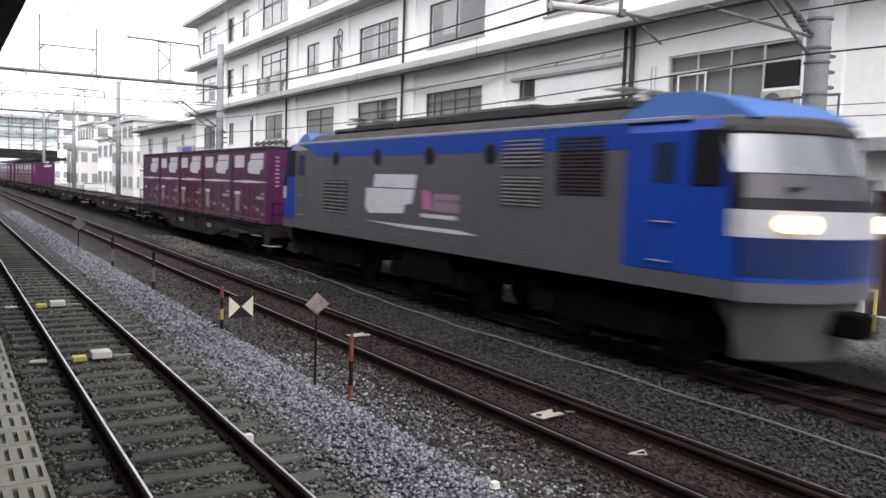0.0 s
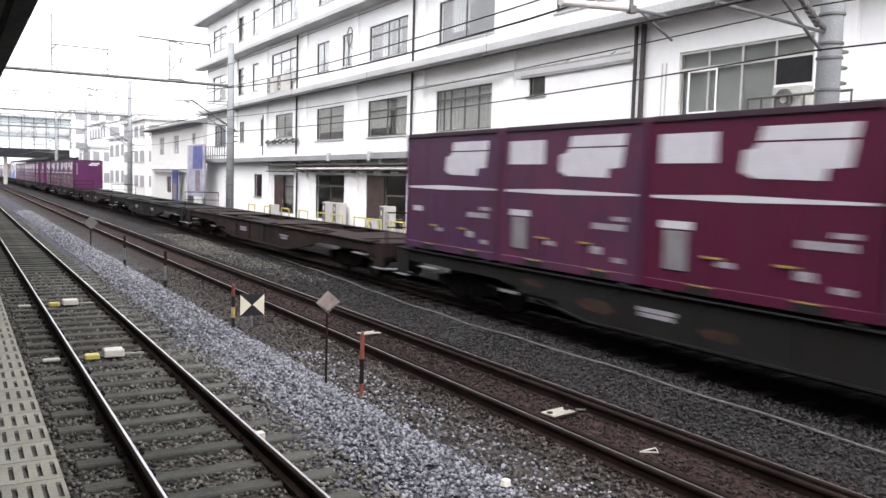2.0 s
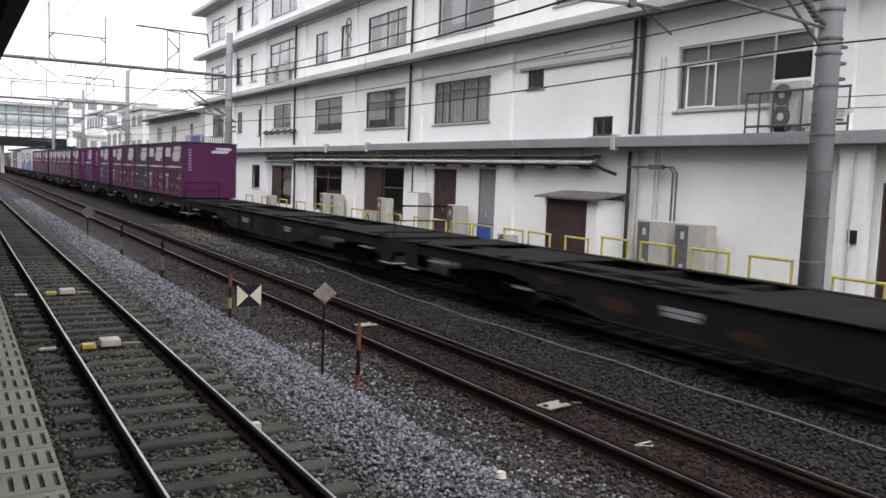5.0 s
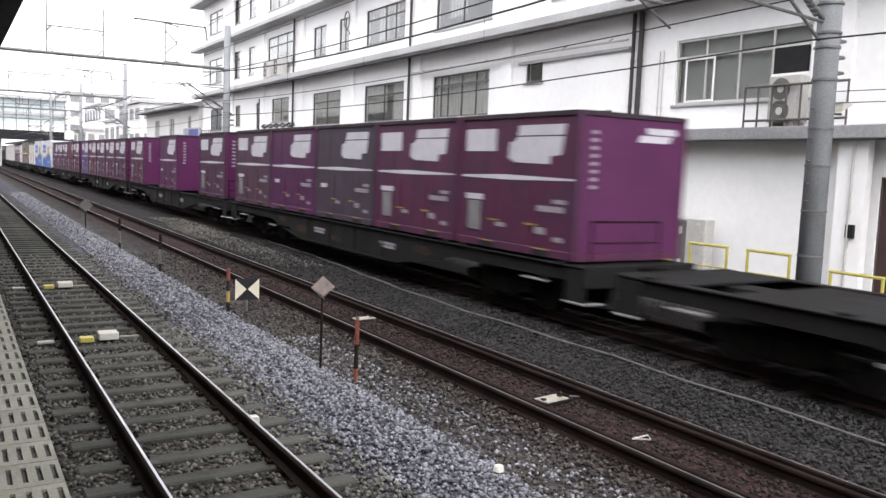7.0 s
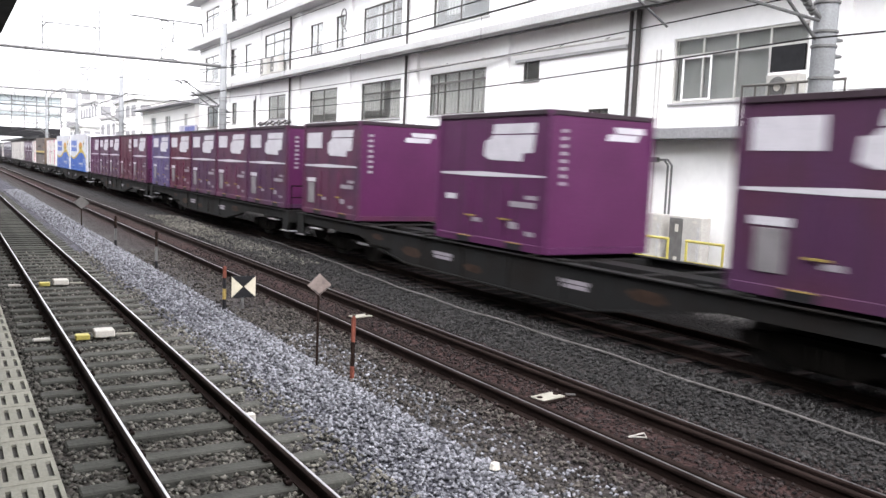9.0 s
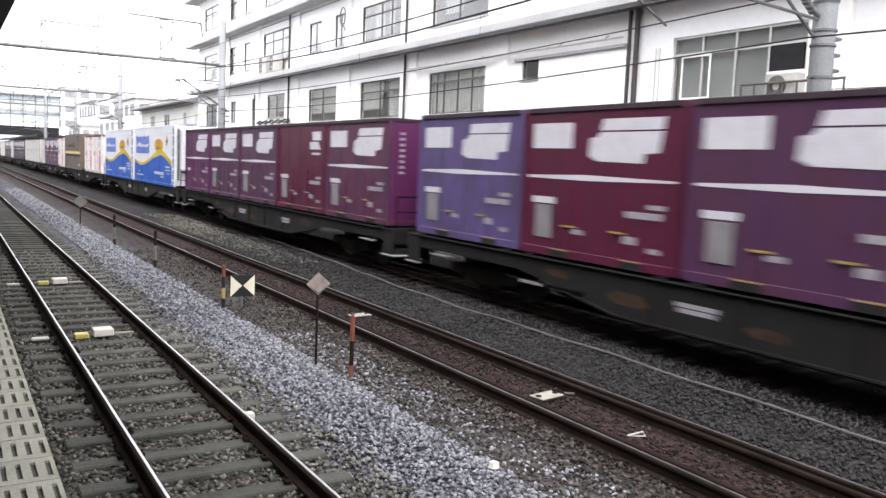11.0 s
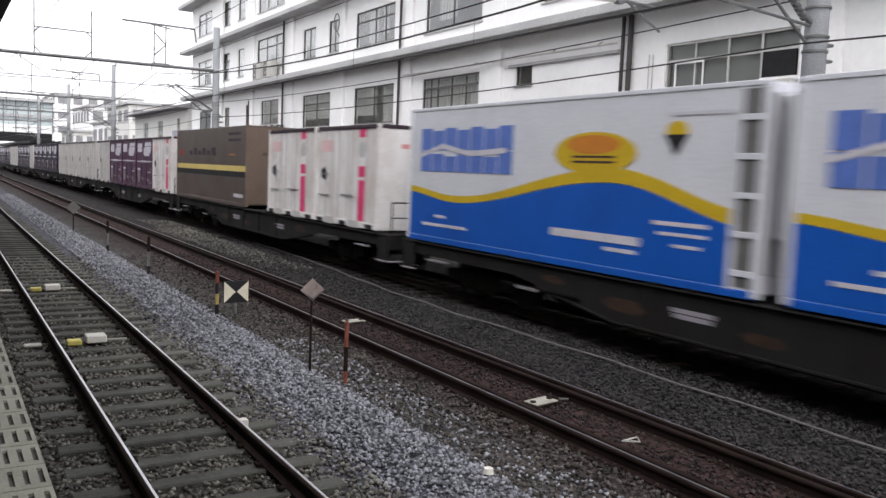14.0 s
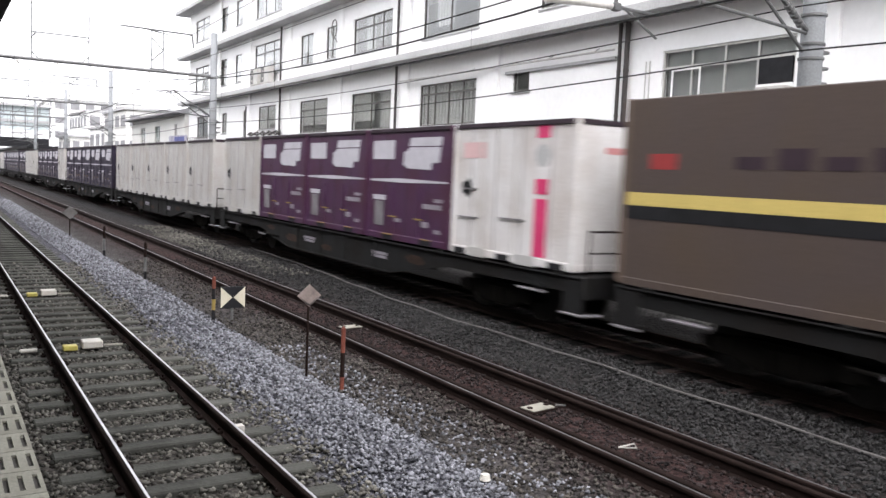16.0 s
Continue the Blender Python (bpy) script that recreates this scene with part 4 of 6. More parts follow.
def far_building(name, x0, x1, y0, y1, z1, m, storeys, bays, label):
    h = thing(name, label, "building", m=pose(0, 0, 0))
    part("wall", span(B(), (x0, y0, -0.3), (x1, y1, z1), 0.05), m, h)
    part("roof", span(B(), (x0 - 0.3, y0 - 0.3, z1 + 0.003), (x1 + 0.3, y1 + 0.3, z1 + 0.3)), LEDGEW, h)
    st = z1 / storeys
    for s in range(storeys):
        for k in range(bays):
            a = x0 + (x1 - x0) * (k + 0.2) / bays
            b = x0 + (x1 - x0) * (k + 0.8) / bays
            # window faces in mid grey, paled to paint in distance haze
            w = part("window", span(B(), (a, y0 - 0.06, s * st + st * 0.35), (b, y0 - 0.004, s * st + st * 0.8)), LEDGE, h)
            part("window_frame", span(B(), (a, y0 - 0.09, s * st + st * 0.33), (b, y0 - 0.065, s * st + st * 0.36)), FRAME_L, w)
            a, b = y0 + (y1 - y0) * (k + 0.2) / bays, y0 + (y1 - y0) * (k + 0.8) / bays
            w = part("window", span(B(), (x0 - 0.06, a, s * st + st * 0.35), (x0 - 0.004, b, s * st + st * 0.8)), LEDGE, h)
            part("window_frame", span(B(), (x0 - 0.09, a, s * st + st * 0.33), (x0 - 0.065, b, s * st + st * 0.36)), FRAME_L, w)


def overbridge():
    b = thing("station_overbridge", "pale steel and glass station footbridge spanning the tracks", "footbridge")
    y0, y1 = 170, 182
    # black deck: the shaded underside is put into its colour
    part("deck", span(B(), (-16, y0, 4.9), (18.5, y1, 6.5)), BLACK, b, "deck coloured black for the shade on its underside")
    part("roof", span(B(), (-16.4, y0 - 0.6, 12.2), (19, y1 + 0.6, 12.7)), LEDGEW, b)
    part("parapet", span(B(), (-16, y0 + 0.05, 6.503), (18.5, y0 + 0.2, 7.9)), WALLW, b)
    part("mid_band", span(B(), (-16, y0 + 0.05, 9.3), (18.5, y0 + 0.2, 9.8)), LEDGEW, b)
    # opaque pale glazing: the bright distance haze is put into its colour
    part("glazing", span(B(), (-16, y0 + 0.3, 7.9), (18.5, y0 + 0.34, 12.2)), mat("haze_painted_glazing", (0.46, 0.52, 0.53), 0.3, 0, 0.8, 0.3, 4, 0), b)
    for i in range(18):
        part("mullion", span(B(), (-16 + i * 2.03, y0 - 0.1, 6.5), (-15.85 + i * 2.03, y0 + 0.04, 12.2)), GALV, b)
    for x in (-15.5, -4, 7.9, 18):
        part("column", span(B(), (x - 0.3, y0 + 2, -0.3), (x + 0.3, y0 + 3, 5.3)), CONC, b)
    st = thing("far_platform", "far platform, its canopy blackened for the shade under the footbridge", "platform", kind="structure")
    part("slab", span(B(), (12.6, 118, -0.3), (16, 240, 0.95)), CONC, st)
    # canopy blackened too, painting the gloom below the bridge
    part("canopy_roof", span(B(), (12.2, 140, 4.3), (16.5, 240, 4.7)), BLACK, st)
    for y in range(142, 240, 12):
        part("canopy_column", rod(B(), (14.4, y, 0.9), (14.4, y, 4.35), 0.12), GALV, st)


def distance():
    house()
    far_building("apartment_house", 18.5, 26, 98, 112, 8.6, WALLC, 3, 4, "three-storey cream apartment house behind the masts")
    far_building("shop_house", 19.5, 25, 116, 130, 7.2, WALLW, 2, 3, "white two-storey shop house by the station")
    far_building("flat_roof_block", 22, 38, 150, 170, 11, WALLW, 3, 6, "white flat-roofed block beside the footbridge")
    far_building("low_store", 17.5, 22, 134, 148, 6.2, WALLC, 2, 3, "low cream store with dark windows")
    far_building("far_tower", 24, 44, 215, 240, 17, WALLW, 5, 6, "pale five-storey block beyond the station")
    overbridge()


# ---- the train: it runs towards -y; every thing stands at its own place along it ----
PURPLE = mat("purple_container", (0.0544, 0.0208, 0.0544), 0.5, 0, 0.7, 0.9, 30, 0.04, streak=0.35, stain=(0.058, 0.018, 0.032))
WINE = mat("wine_container", (0.0739, 0.0193, 0.0470), 0.5, 0, 0.7, 0.9, 30, 0.04, streak=0.4, stain=(0.042, 0.020, 0.046))
MAUVE = mat("faded_mauve_container", (0.0660, 0.0292, 0.0473), 0.6, 0, 0.7, 0.9, 30, 0.04, streak=0.5, stain=(0.046, 0.030, 0.048))
CRIM = mat("crimson_container", (0.0672, 0.0082, 0.0273), 0.45, 0, 0.75, 0.9, 30, 0.04, streak=0.25)
LAVEN = mat("lavender_container", (0.0770, 0.0550, 0.1485), 0.5, 0, 0.7, 0.9, 30, 0.04, streak=0.5, stain=(0.05, 0.034, 0.07))
GREYP = mat("grey_purple_container", (0.0504, 0.0353, 0.0529), 0.6, 0, 0.7, 0.9, 30, 0.04, streak=0.45, stain=(0.04, 0.032, 0.036))
# dark indigo for distant boxes: the weak light far off is painted in
INDIGO = mat("dimmed_indigo_container", (0.024, 0.018, 0.034), 0.6, 0, 0.7, 0.9, 30, 0.04, streak=0.4)
BRIGHTP = mat("bright_purple_container", (0.0689, 0.0149, 0.0594), 0.5, 0, 0.8, 0.9, 30, 0.04, streak=0.25)
# end-wall magenta, raised to paint in the light on the leading ends
MAGEN = mat("lit_magenta_end", (0.076, 0.015, 0.062), 0.45, 0, 0.8, 0.9, 30, 0.04, streak=0.2)
TOPBAR = mat("dark_container_rail", (0.035, 0.022, 0.03), 0.6, 0, 0.6, 2, 40, 0.1)
MARK_D = mat("dull_marking", (0.26, 0.24, 0.27), 0.6, 0, 0.7, 8, 60, 0.02)
MARK = mat("white_marking", (0.47, 0.46, 0.50), 0.5, 0, 0.85, 4, 60, 0.02)
CARD = mat("card_holder", (0.21, 0.20, 0.21), 0.5, 0.2, 0.7, 4, 50, 0.05)
REEFER = mat("white_container", (0.63, 0.62, 0.615), 0.5, 0, 0.75, 1.2, 30, 0.04, streak=0.45, stain=(0.46, 0.42, 0.39))
# white greyed down, also to paint dim light on the distant boxes
REEF2 = mat("greyed_white_container", (0.42, 0.415, 0.405), 0.55, 0, 0.75, 1.2, 30, 0.04, streak=0.45, stain=(0.36, 0.33, 0.30))
REDP = mat("red_stripe", (0.60, 0.045, 0.15), 0.5, 0, 0.8, 3, 40, 0.02)
TAUPE = mat("taupe_container", (0.072, 0.056, 0.051), 0.45, 0.0, 0.75, 0.8, 30, 0.04, streak=0.35, stain=(0.075, 0.055, 0.042))
TAUPE_E = mat("tan_container_end", (0.125, 0.092, 0.072), 0.5, 0, 0.75, 0.8, 30, 0.04, streak=0.3)
YSTR = mat("yellow_stripe", (0.55, 0.43, 0.14), 0.5, 0, 0.85, 3, 40, 0.02)
COLDW = mat("van_white", (0.52, 0.53, 0.57), 0.4, 0, 0.9, 1.0, 30, 0.02, streak=0.15)
SEA = mat("van_blue", (0.006, 0.075, 0.36), 0.4, 0, 0.85, 1.0, 30, 0.02)
GOLD = mat("van_gold", (0.46, 0.32, 0.015), 0.45, 0, 0.9, 2, 40, 0.02)
NAVY = mat("van_navy_print", (0.085, 0.15, 0.43), 0.45, 0, 0.8, 3, 40, 0.02)
ORNG = mat("van_orange_print", (0.46, 0.17, 0.025), 0.45, 0, 0.8, 4, 40, 0.02)
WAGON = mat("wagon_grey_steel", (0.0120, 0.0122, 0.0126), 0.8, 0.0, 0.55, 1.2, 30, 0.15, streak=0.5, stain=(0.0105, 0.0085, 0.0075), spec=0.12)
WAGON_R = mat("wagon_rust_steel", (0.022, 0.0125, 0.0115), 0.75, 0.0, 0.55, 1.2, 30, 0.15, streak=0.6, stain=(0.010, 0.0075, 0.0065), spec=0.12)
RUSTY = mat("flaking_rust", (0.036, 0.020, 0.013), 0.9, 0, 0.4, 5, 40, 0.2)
# running gear coloured near black: the shade under the train is in its colour
GEAR = mat("shaded_running_gear", (0.005, 0.0045, 0.004), 0.95, 0.0, 0.5, 2, 30, 0.2, spec=0.02)
WHEELM = mat("wheel_steel", (0.034, 0.032, 0.030), 0.6, 0.4, 0.5, 2, 30, 0.1)
LGREY = mat("loco_grey", (0.073, 0.071, 0.081), 0.42, 0, 0.88, 0.8, 30, 0.03, streak=0.15)
LBLUE = mat("loco_blue", (0.006, 0.040, 0.27), 0.35, 0, 0.85, 0.8, 30, 0.02)
LSKY = mat("loco_pale_blue", (0.06, 0.14, 0.38), 0.4, 0, 0.85, 0.8, 30, 0.02)
LWHITE = mat("loco_white", (0.38, 0.38, 0.40), 0.4, 0, 0.85, 2, 30, 0.02)
LROOF = mat("loco_roof", (0.04, 0.037, 0.037), 0.8, 0.1, 0.6, 1.2, 30, 0.2)
LSKIRT = mat("loco_skirt", (0.072, 0.072, 0.076), 0.5, 0, 0.7, 1.2, 30, 0.05, streak=0.3)
SCREEN = mat("dark_windscreen", (0.012, 0.013, 0.016), 0.3, 0, 0.8, 2, 30, 0.0, spec=0.06)
SCREEN_M = mat("desk_windscreen", (0.045, 0.040, 0.050), 0.35, 0, 0.7, 3, 30, 0.0, spec=0.3)
# pale base colour paints in sky reflection on top of the real gloss
SCREEN_L = mat("sky_tinted_windscreen", (0.11, 0.12, 0.135), 0.2, 0.2, 0.8, 1, 30, 0.0, spec=0.8)
DOORGL = mat("door_glass", (0.016, 0.025, 0.06), 0.3, 0, 0.8, 2, 30, 0.0, spec=0.1)
LNAVY = mat("loco_navy", (0.005, 0.014, 0.075), 0.4, 0, 0.8, 1, 30, 0.02)
GUTTER = mat("loco_gutter", (0.19, 0.21, 0.27), 0.5, 0, 0.8, 2, 30, 0.02)
PINK = mat("pink_print", (0.40, 0.12, 0.25), 0.5, 0, 0.8, 4, 40, 0.0)
HEADL = mat("lit_headlamp", (1.0, 0.74, 0.38), 0.3, 0, 1, 2, 30, 0.0, glow=1.1)

MOVERS = []   # (thing, place along the train, height)
ZD = 1.06     # container floor height above the rails


def moving(ob, u, z=0.0):
    MOVERS.append((ob, u, z))
    ob.matrix_basis = pose(XC, u, z)
    return ob


def box12(body, end, kind, label, group="twelve-foot containers on the train", L=3.70, W=2.45, H=2.5):
    """A twelve-foot railway container standing on its own base; the near side is -x, the leading end -y."""
    c = thing("freight_container", label, "container", group)
    part("body", span(B(), (-W / 2 + 0.03, -L / 2 + 0.03, 0.06), (W / 2 - 0.03, L / 2 - 0.03, H - 0.05), 0.01), body, c)
    part("end_wall", span(B(), (-W / 2 + 0.09, -L / 2 + 0.012, 0.13), (W / 2 - 0.09, -L / 2 + 0.027, H - 0.1)), end, c, "magenta end wall with brighter light put into its colour" if end is MAGEN else "")
    for sx in (-1, 1):
        for sy in (-1, 1):
            part("corner_post", span(B(), (sx * W / 2, sy * (L / 2), 0.0), (sx * (W / 2 - 0.085), sy * (L / 2 - 0.085), H), 0.012), body, c)
        part("top_rail", span(B(), (sx * (W / 2 + 0.002), -L / 2 + 0.09, H - 0.085), (sx * (W / 2 - 0.06), L / 2 - 0.09, H + 0.003), 0.008), TOPBAR, c)
        part("bottom_rail", span(B(), (sx * (W / 2 + 0.002), -L / 2 + 0.09, 0.0), (sx * (W / 2 - 0.07), L / 2 - 0.09, 0.14), 0.008), body, c)
    for sy in (-1, 1):
        part("end_rail", span(B(), (-W / 2 + 0.09, sy * (L / 2 + 0.002), H - 0.085), (W / 2 - 0.09, sy * (L / 2 - 0.05), H + 0.003), 0.008), TOPBAR, c)
        part("end_sill", span(B(), (-W / 2 + 0.09, sy * (L / 2 + 0.002), 0.0), (W / 2 - 0.09, sy * (L / 2 - 0.05), 0.12), 0.008), body, c)
    x = -W / 2 + 0.03
    if kind in ("A", "B", "C"):
        # side doors with their bars
        for y in (-0.93, 0.0, 0.93):
            part("door_seam", span(B(), (x - 0.006, y - 0.012, 0.16), (x - 0.001, y + 0.012, H - 0.12)), TOPBAR, c)
        for y in (-0.62, 0.55):
            part("lock_bar", rod(B(), (x - 0.02, y, 0.1), (x - 0.02, y, 1.2), 0.014, seg=6), body, c)
            part("bar_handle", span(B(), (x - 0.035, y - 0.17, 0.52), (x - 0.012, y + 0.17, 0.55)), YELLOW_D if kind != "C" else CARD, c, "worn yellow handle")
        for y in (-0.95, 0.75):
            # flat black plates paint the dark inside the open fork pockets
            part("fork_pocket", span(B(), (-W / 2 - 0.006, y - 0.24, 0.004), (-W / 2 - 0.003, y + 0.24, 0.115)), BLACK, c)
            part("pocket_edge", span(B(), (-W / 2 - 0.012, y - 0.22, 0.118), (-W / 2 - 0.003, y + 0.22, 0.136)), YELLOW_D, c)
        lg = "white block emblem"
        if kind == "C":
            part("emblem", prism(prism(B(), [(-1.45, 2.24), (-0.85, 2.24), (-0.92, 2.0), (-1.52, 2.0)], 0, x - 0.008, x - 0.003), [(-1.3, 1.96), (-0.7, 1.96), (-0.75, 1.75), (-1.5, 1.75)], 0, x - 0.008, x - 0.003), MARK, c, lg)
            part("emblem_bar", span(B(), (x - 0.008, -1.45, 1.6), (x - 0.003, -0.9, 1.66)), MARK, c)
        else:
            part("emblem", prism(prism(B(), [(-1.45, 2.28), (-0.15, 2.28), (-0.10, 2.10), (-1.42, 2.10)], 0, x - 0.008, x - 0.003), [(-1.42, 2.075), (-0.1, 2.075), (-0.02, 2.0), (0.13, 1.98), (0.16, 1.70), (-0.05, 1.62), (-1.05, 1.60), (-1.08, 1.74), (-1.36, 1.76)], 0, x - 0.008, x - 0.003), MARK, c, lg)
            part("stripe", prism(B(), [(-1.74, 1.36), (0.2, 1.395), (1.72, 1.36), (1.72, 1.32), (0.2, 1.30), (-1.74, 1.33)], 0, x - 0.008, x - 0.003), MARK, c, "thin white stripe")
        if kind != "B":
            part("side_plate", span(B(), (x - 0.008, 0.58, 1.82), (x - 0.003, 1.62, 2.24)), MARK, c, "white plate") if kind == "A" else None
            part("card_holder", span(B(), (x - 0.02, 1.02, 0.30), (x - 0.003, 1.45, 0.86), 0.005), CARD, c, "grey document holder")
            part("card_top", span(B(), (x - 0.012, 0.95, 0.89), (x - 0.003, 1.55, 1.0)), MARK, c)
        else:
            part("marking_bar", span(B(), (x - 0.008, 1.1, 0.82), (x - 0.003, 1.5, 0.93)), MARK, c)
        for y0, y1, z0, z1 in ((-1.5, -0.75, 0.78, 0.88), (-1.55, -1.2, 0.93, 1.0), (-1.0, -0.72, 0.38, 0.5), (0.2, 0.5, 0.42, 0.5), (-1.5, -1.25, 0.28, 0.36)):
            part("marking_bar", span(B(), (x - 0.008, y0, z0), (x - 0.003, y1, z1)), MARK_D, c)
        # leading end: emblem and a column of small writing
        e = -L / 2 + 0.012
        part("end_emblem", prism(prism(B(), [(0.25, 2.28), (0.95, 2.28), (0.98, 2.17), (0.3, 2.17)], 1, e - 0.006, e - 0.002), [(0.12, 2.15), (0.85, 2.15), (0.8, 2.03), (0.08, 2.03)], 1, e - 0.006, e - 0.002), MARK, c, lg)
        for i in range(8):
            part("marking_bar", span(B(), (-0.95, e - 0.006, 2.12 - i * 0.13), (-0.82, e - 0.002, 2.18 - i * 0.13)), MARK_D, c)
    elif kind in ("W", "G"):
        for y in (-1.2, -0.4, 0.4, 1.2):
            part("door_seam", span(B(), (x - 0.006, y - 0.01, 0.16), (x - 0.001, y + 0.01, H - 0.1)), CARD, c)
        part("vent_badge", prism(B(), [(1.35 + 0.17 * math.cos(k * math.tau / 10), 1.28 + 0.2 * math.sin(k * math.tau / 10) * (1 if k % 2 else 0.6)) for k in range(10)], 0, x - 0.012, x - 0.003), BLACK, c, "dark round badge")
        for y in (0.7, 0.9, -0.2):
            part("lock_bar", rod(B(), (x - 0.02, y, 0.1), (x - 0.02, y, H - 0.15), 0.013, seg=6), REEF2, c)
        for y0, y1, z in ((0.9, 1.6, 0.7), (-0.5, 0.2, 0.75), (1.0, 1.5, 1.25)):
            part("bar_handle", span(B(), (x - 0.03, y0, z), (x - 0.01, y1, z + 0.03)), CARD, c)
        if kind == "W":
            part("red_band", span(B(), (x - 0.01, -1.12, 0.16), (x - 0.003, -0.78, 1.16)), REDP, c, "red vertical band")
            part("red_band", span(B(), (x - 0.01, -1.12, 1.24), (x - 0.003, -0.78, 1.50)), REDP, c)
            part("red_band", span(B(), (x - 0.01, -1.12, 2.2), (x - 0.003, -0.78, H - 0.09)), REDP, c)
            part("round_badge", prism(B(), [(-0.95 + 0.2 * math.cos(k * math.tau / 14), 1.9 + 0.2 * math.sin(k * math.tau / 14)) for k in range(14)], 0, x - 0.01, x - 0.003), LEDGEW, c)
            part("pale_print", span(B(), (x - 0.008, 0.75, 1.85), (x - 0.003, 1.5, 2.15)), mat("faded_pink_print", (0.62, 0.42, 0.42), 0.6, 0, 0.9, 9, 60, 0), c)
            part("end_print", span(B(), (-0.6, -L / 2 + 0.006, 1.95), (0.7, -L / 2 + 0.011, 2.06)), mat("faded_red_print", (0.55, 0.25, 0.25), 0.6, 0, 0.9, 9, 60, 0), c)
        for y in (-1.45, 0.05, 1.5):
            # fork pockets again as black plates in place of shaded hollows
            part("fork_pocket", span(B(), (-W / 2 - 0.007, y - 0.2, 0.004), (-W / 2 - 0.003, y + 0.2, 0.11)), BLACK, c)
        part("foot_plate", span(B(), (-W / 2 - 0.012, -0.9, -0.02), (-W / 2 - 0.003, -0.3, 0.16)), REEF2, c)
        part("foot_plate", span(B(), (-W / 2 - 0.012, 0.6, -0.02), (-W / 2 - 0.003, 1.2, 0.16)), REEF2, c)
    return c


def eased(y, knots):
    for (a, p), (b, q) in zip(knots, knots[1:]):
        if a >= y >= b:
            t = (a - y) / (a - b)
            return p + (q - p) * (0.5 - 0.5 * math.cos(math.pi * t))
    return knots[-1][1]


def wave(y):
    """Height of the painted wave along the long blue and white box (local y)."""
    return eased(y, [(4.6, 1.01), (2.7, 0.84), (-1.8, 1.38), (-4.6, 0.86)])


def crest(y):
    return eased(y, [(4.6, 0.13), (2.2, 0.14), (-2.3, 0.23), (-4.6, 0.21)])


def box31_blue(L=9.1, W=2.49, H=2.74):
    c = thing("refrigerated_container", "long white and blue insulated container with a gold wave", "container", "long containers on the train")
    part("body", span(B(), (-W / 2 + 0.02, -L / 2 + 0.02, 0.05), (W / 2 - 0.02, L / 2 - 0.02, H), 0.015), COLDW, c)
    x = -W / 2 + 0.02
    n = 48
    ys = [-L / 2 + 0.50 + (L - 0.6) * i / n for i in range(n + 1)]
    sea = [(y, wave(y)) for y in ys] + [(ys[-1], 0.1), (ys[0], 0.1)]
    part("blue_print", prism(B(), sea, 0, x - 0.007, x - 0.003), SEA, c, "blue sea print")
    band = [(y, wave(y) + 0.01) for y in ys] + [(y, wave(y) + crest(y)) for y in ys[::-1]]
    part("gold_print", prism(B(), band, 0, x - 0.009, x - 0.003), GOLD, c, "gold wave band")
    # the maker's lettering as plain blocks
    for i in range(7):
        y = 4.05 - i * 0.47
        part("logo_block", span(B(), (x - 0.01, y - 0.43, 1.88), (x - 0.004, y, 2.33 - 0.05 * (i % 2))), NAVY, c)
        part("logo_block", span(B(), (x - 0.01, y - 0.43, 1.45), (x - 0.004, y, 1.86 - 0.05 * (i % 3))), NAVY, c)
    part("logo_sweep", prism(B(), [(4.1, 1.80), (3.2, 2.02), (2.2, 1.86), (1.0, 1.93), (1.0, 1.83), (2.2, 1.76), (3.2, 1.92), (4.1, 1.72)], 0, x - 0.014, x - 0.0105), MARK, c)

    def disc(y, z, ry, rz_, n=22):
        return [(y + ry * math.cos(k * math.tau / n), z + rz_ * math.sin(k * math.tau / n)) for k in range(n)]
    part("sun_print", prism(B(), disc(-1.35, 1.84, 0.96, 0.33), 0, x - 0.012, x - 0.0095), GOLD, c, "gold oval print")
    part("sun_core", prism(B(), disc(-1.33, 1.97, 0.62, 0.15), 0, x - 0.016, x - 0.0125), ORNG, c, "orange core")
    for z in (1.68, 1.76):
        part("sun_bar", span(B(), (x - 0.015, -1.85, z), (x - 0.0125, -0.85, z + 0.035)), DOORB, c)
    part("badge_top", prism(B(), disc(-3.05, 2.14, 0.20, 0.15), 0, x - 0.010, x - 0.004), GOLD, c)
    part("badge", prism(B(), [(-3.27, 2.10), (-2.83, 2.10), (-3.05, 1.80)], 0, x - 0.014, x - 0.0105), BLACK, c)
    for y0, y1, z0, z1 in ((-2.45, -0.4, 0.47, 0.60), (-2.4, -1.7, 0.34, 0.40), (2.2, 3.9, 0.32, 0.38), (3.0, 3.4, 0.50, 0.56), (-3.7, -2.7, 0.82, 0.88), (-3.7, -2.8, 0.68, 0.73), (-3.6, -3.1, 0.52, 0.57), (-4.0, -2.9, 2.36, 2.41)):
        part("print_bar", span(B(), (x - 0.012, y0, z0), (x - 0.0075, y1, z1)), MARK, c)
    for sx in (-1, 1):
        for sy in (-1, 1):
            part("corner_post", span(B(), (sx * W / 2, sy * L / 2, 0), (sx * (W / 2 - 0.1), sy * (L / 2 - 0.1), H + 0.01), 0.01), COLDW, c)
    # the climbing recess at the leading corner: a flat dark plate paints its shade, with white rungs
    rec = part("ladder_recess", span(B(), (x - 0.006, -L / 2 + 0.12, 0.12), (x - 0.001, -L / 2 + 0.40, H - 0.08)), COIL, c, "flat dark plate as the shade of a climbing recess")
    for i in range(5):
        part("rung", span(B(), (x - 0.03, -L / 2 + 0.11, 0.26 + 0.5 * i), (x - 0.0065, -L / 2 + 0.41, 0.34 + 0.5 * i), 0.006), COLDW, rec)
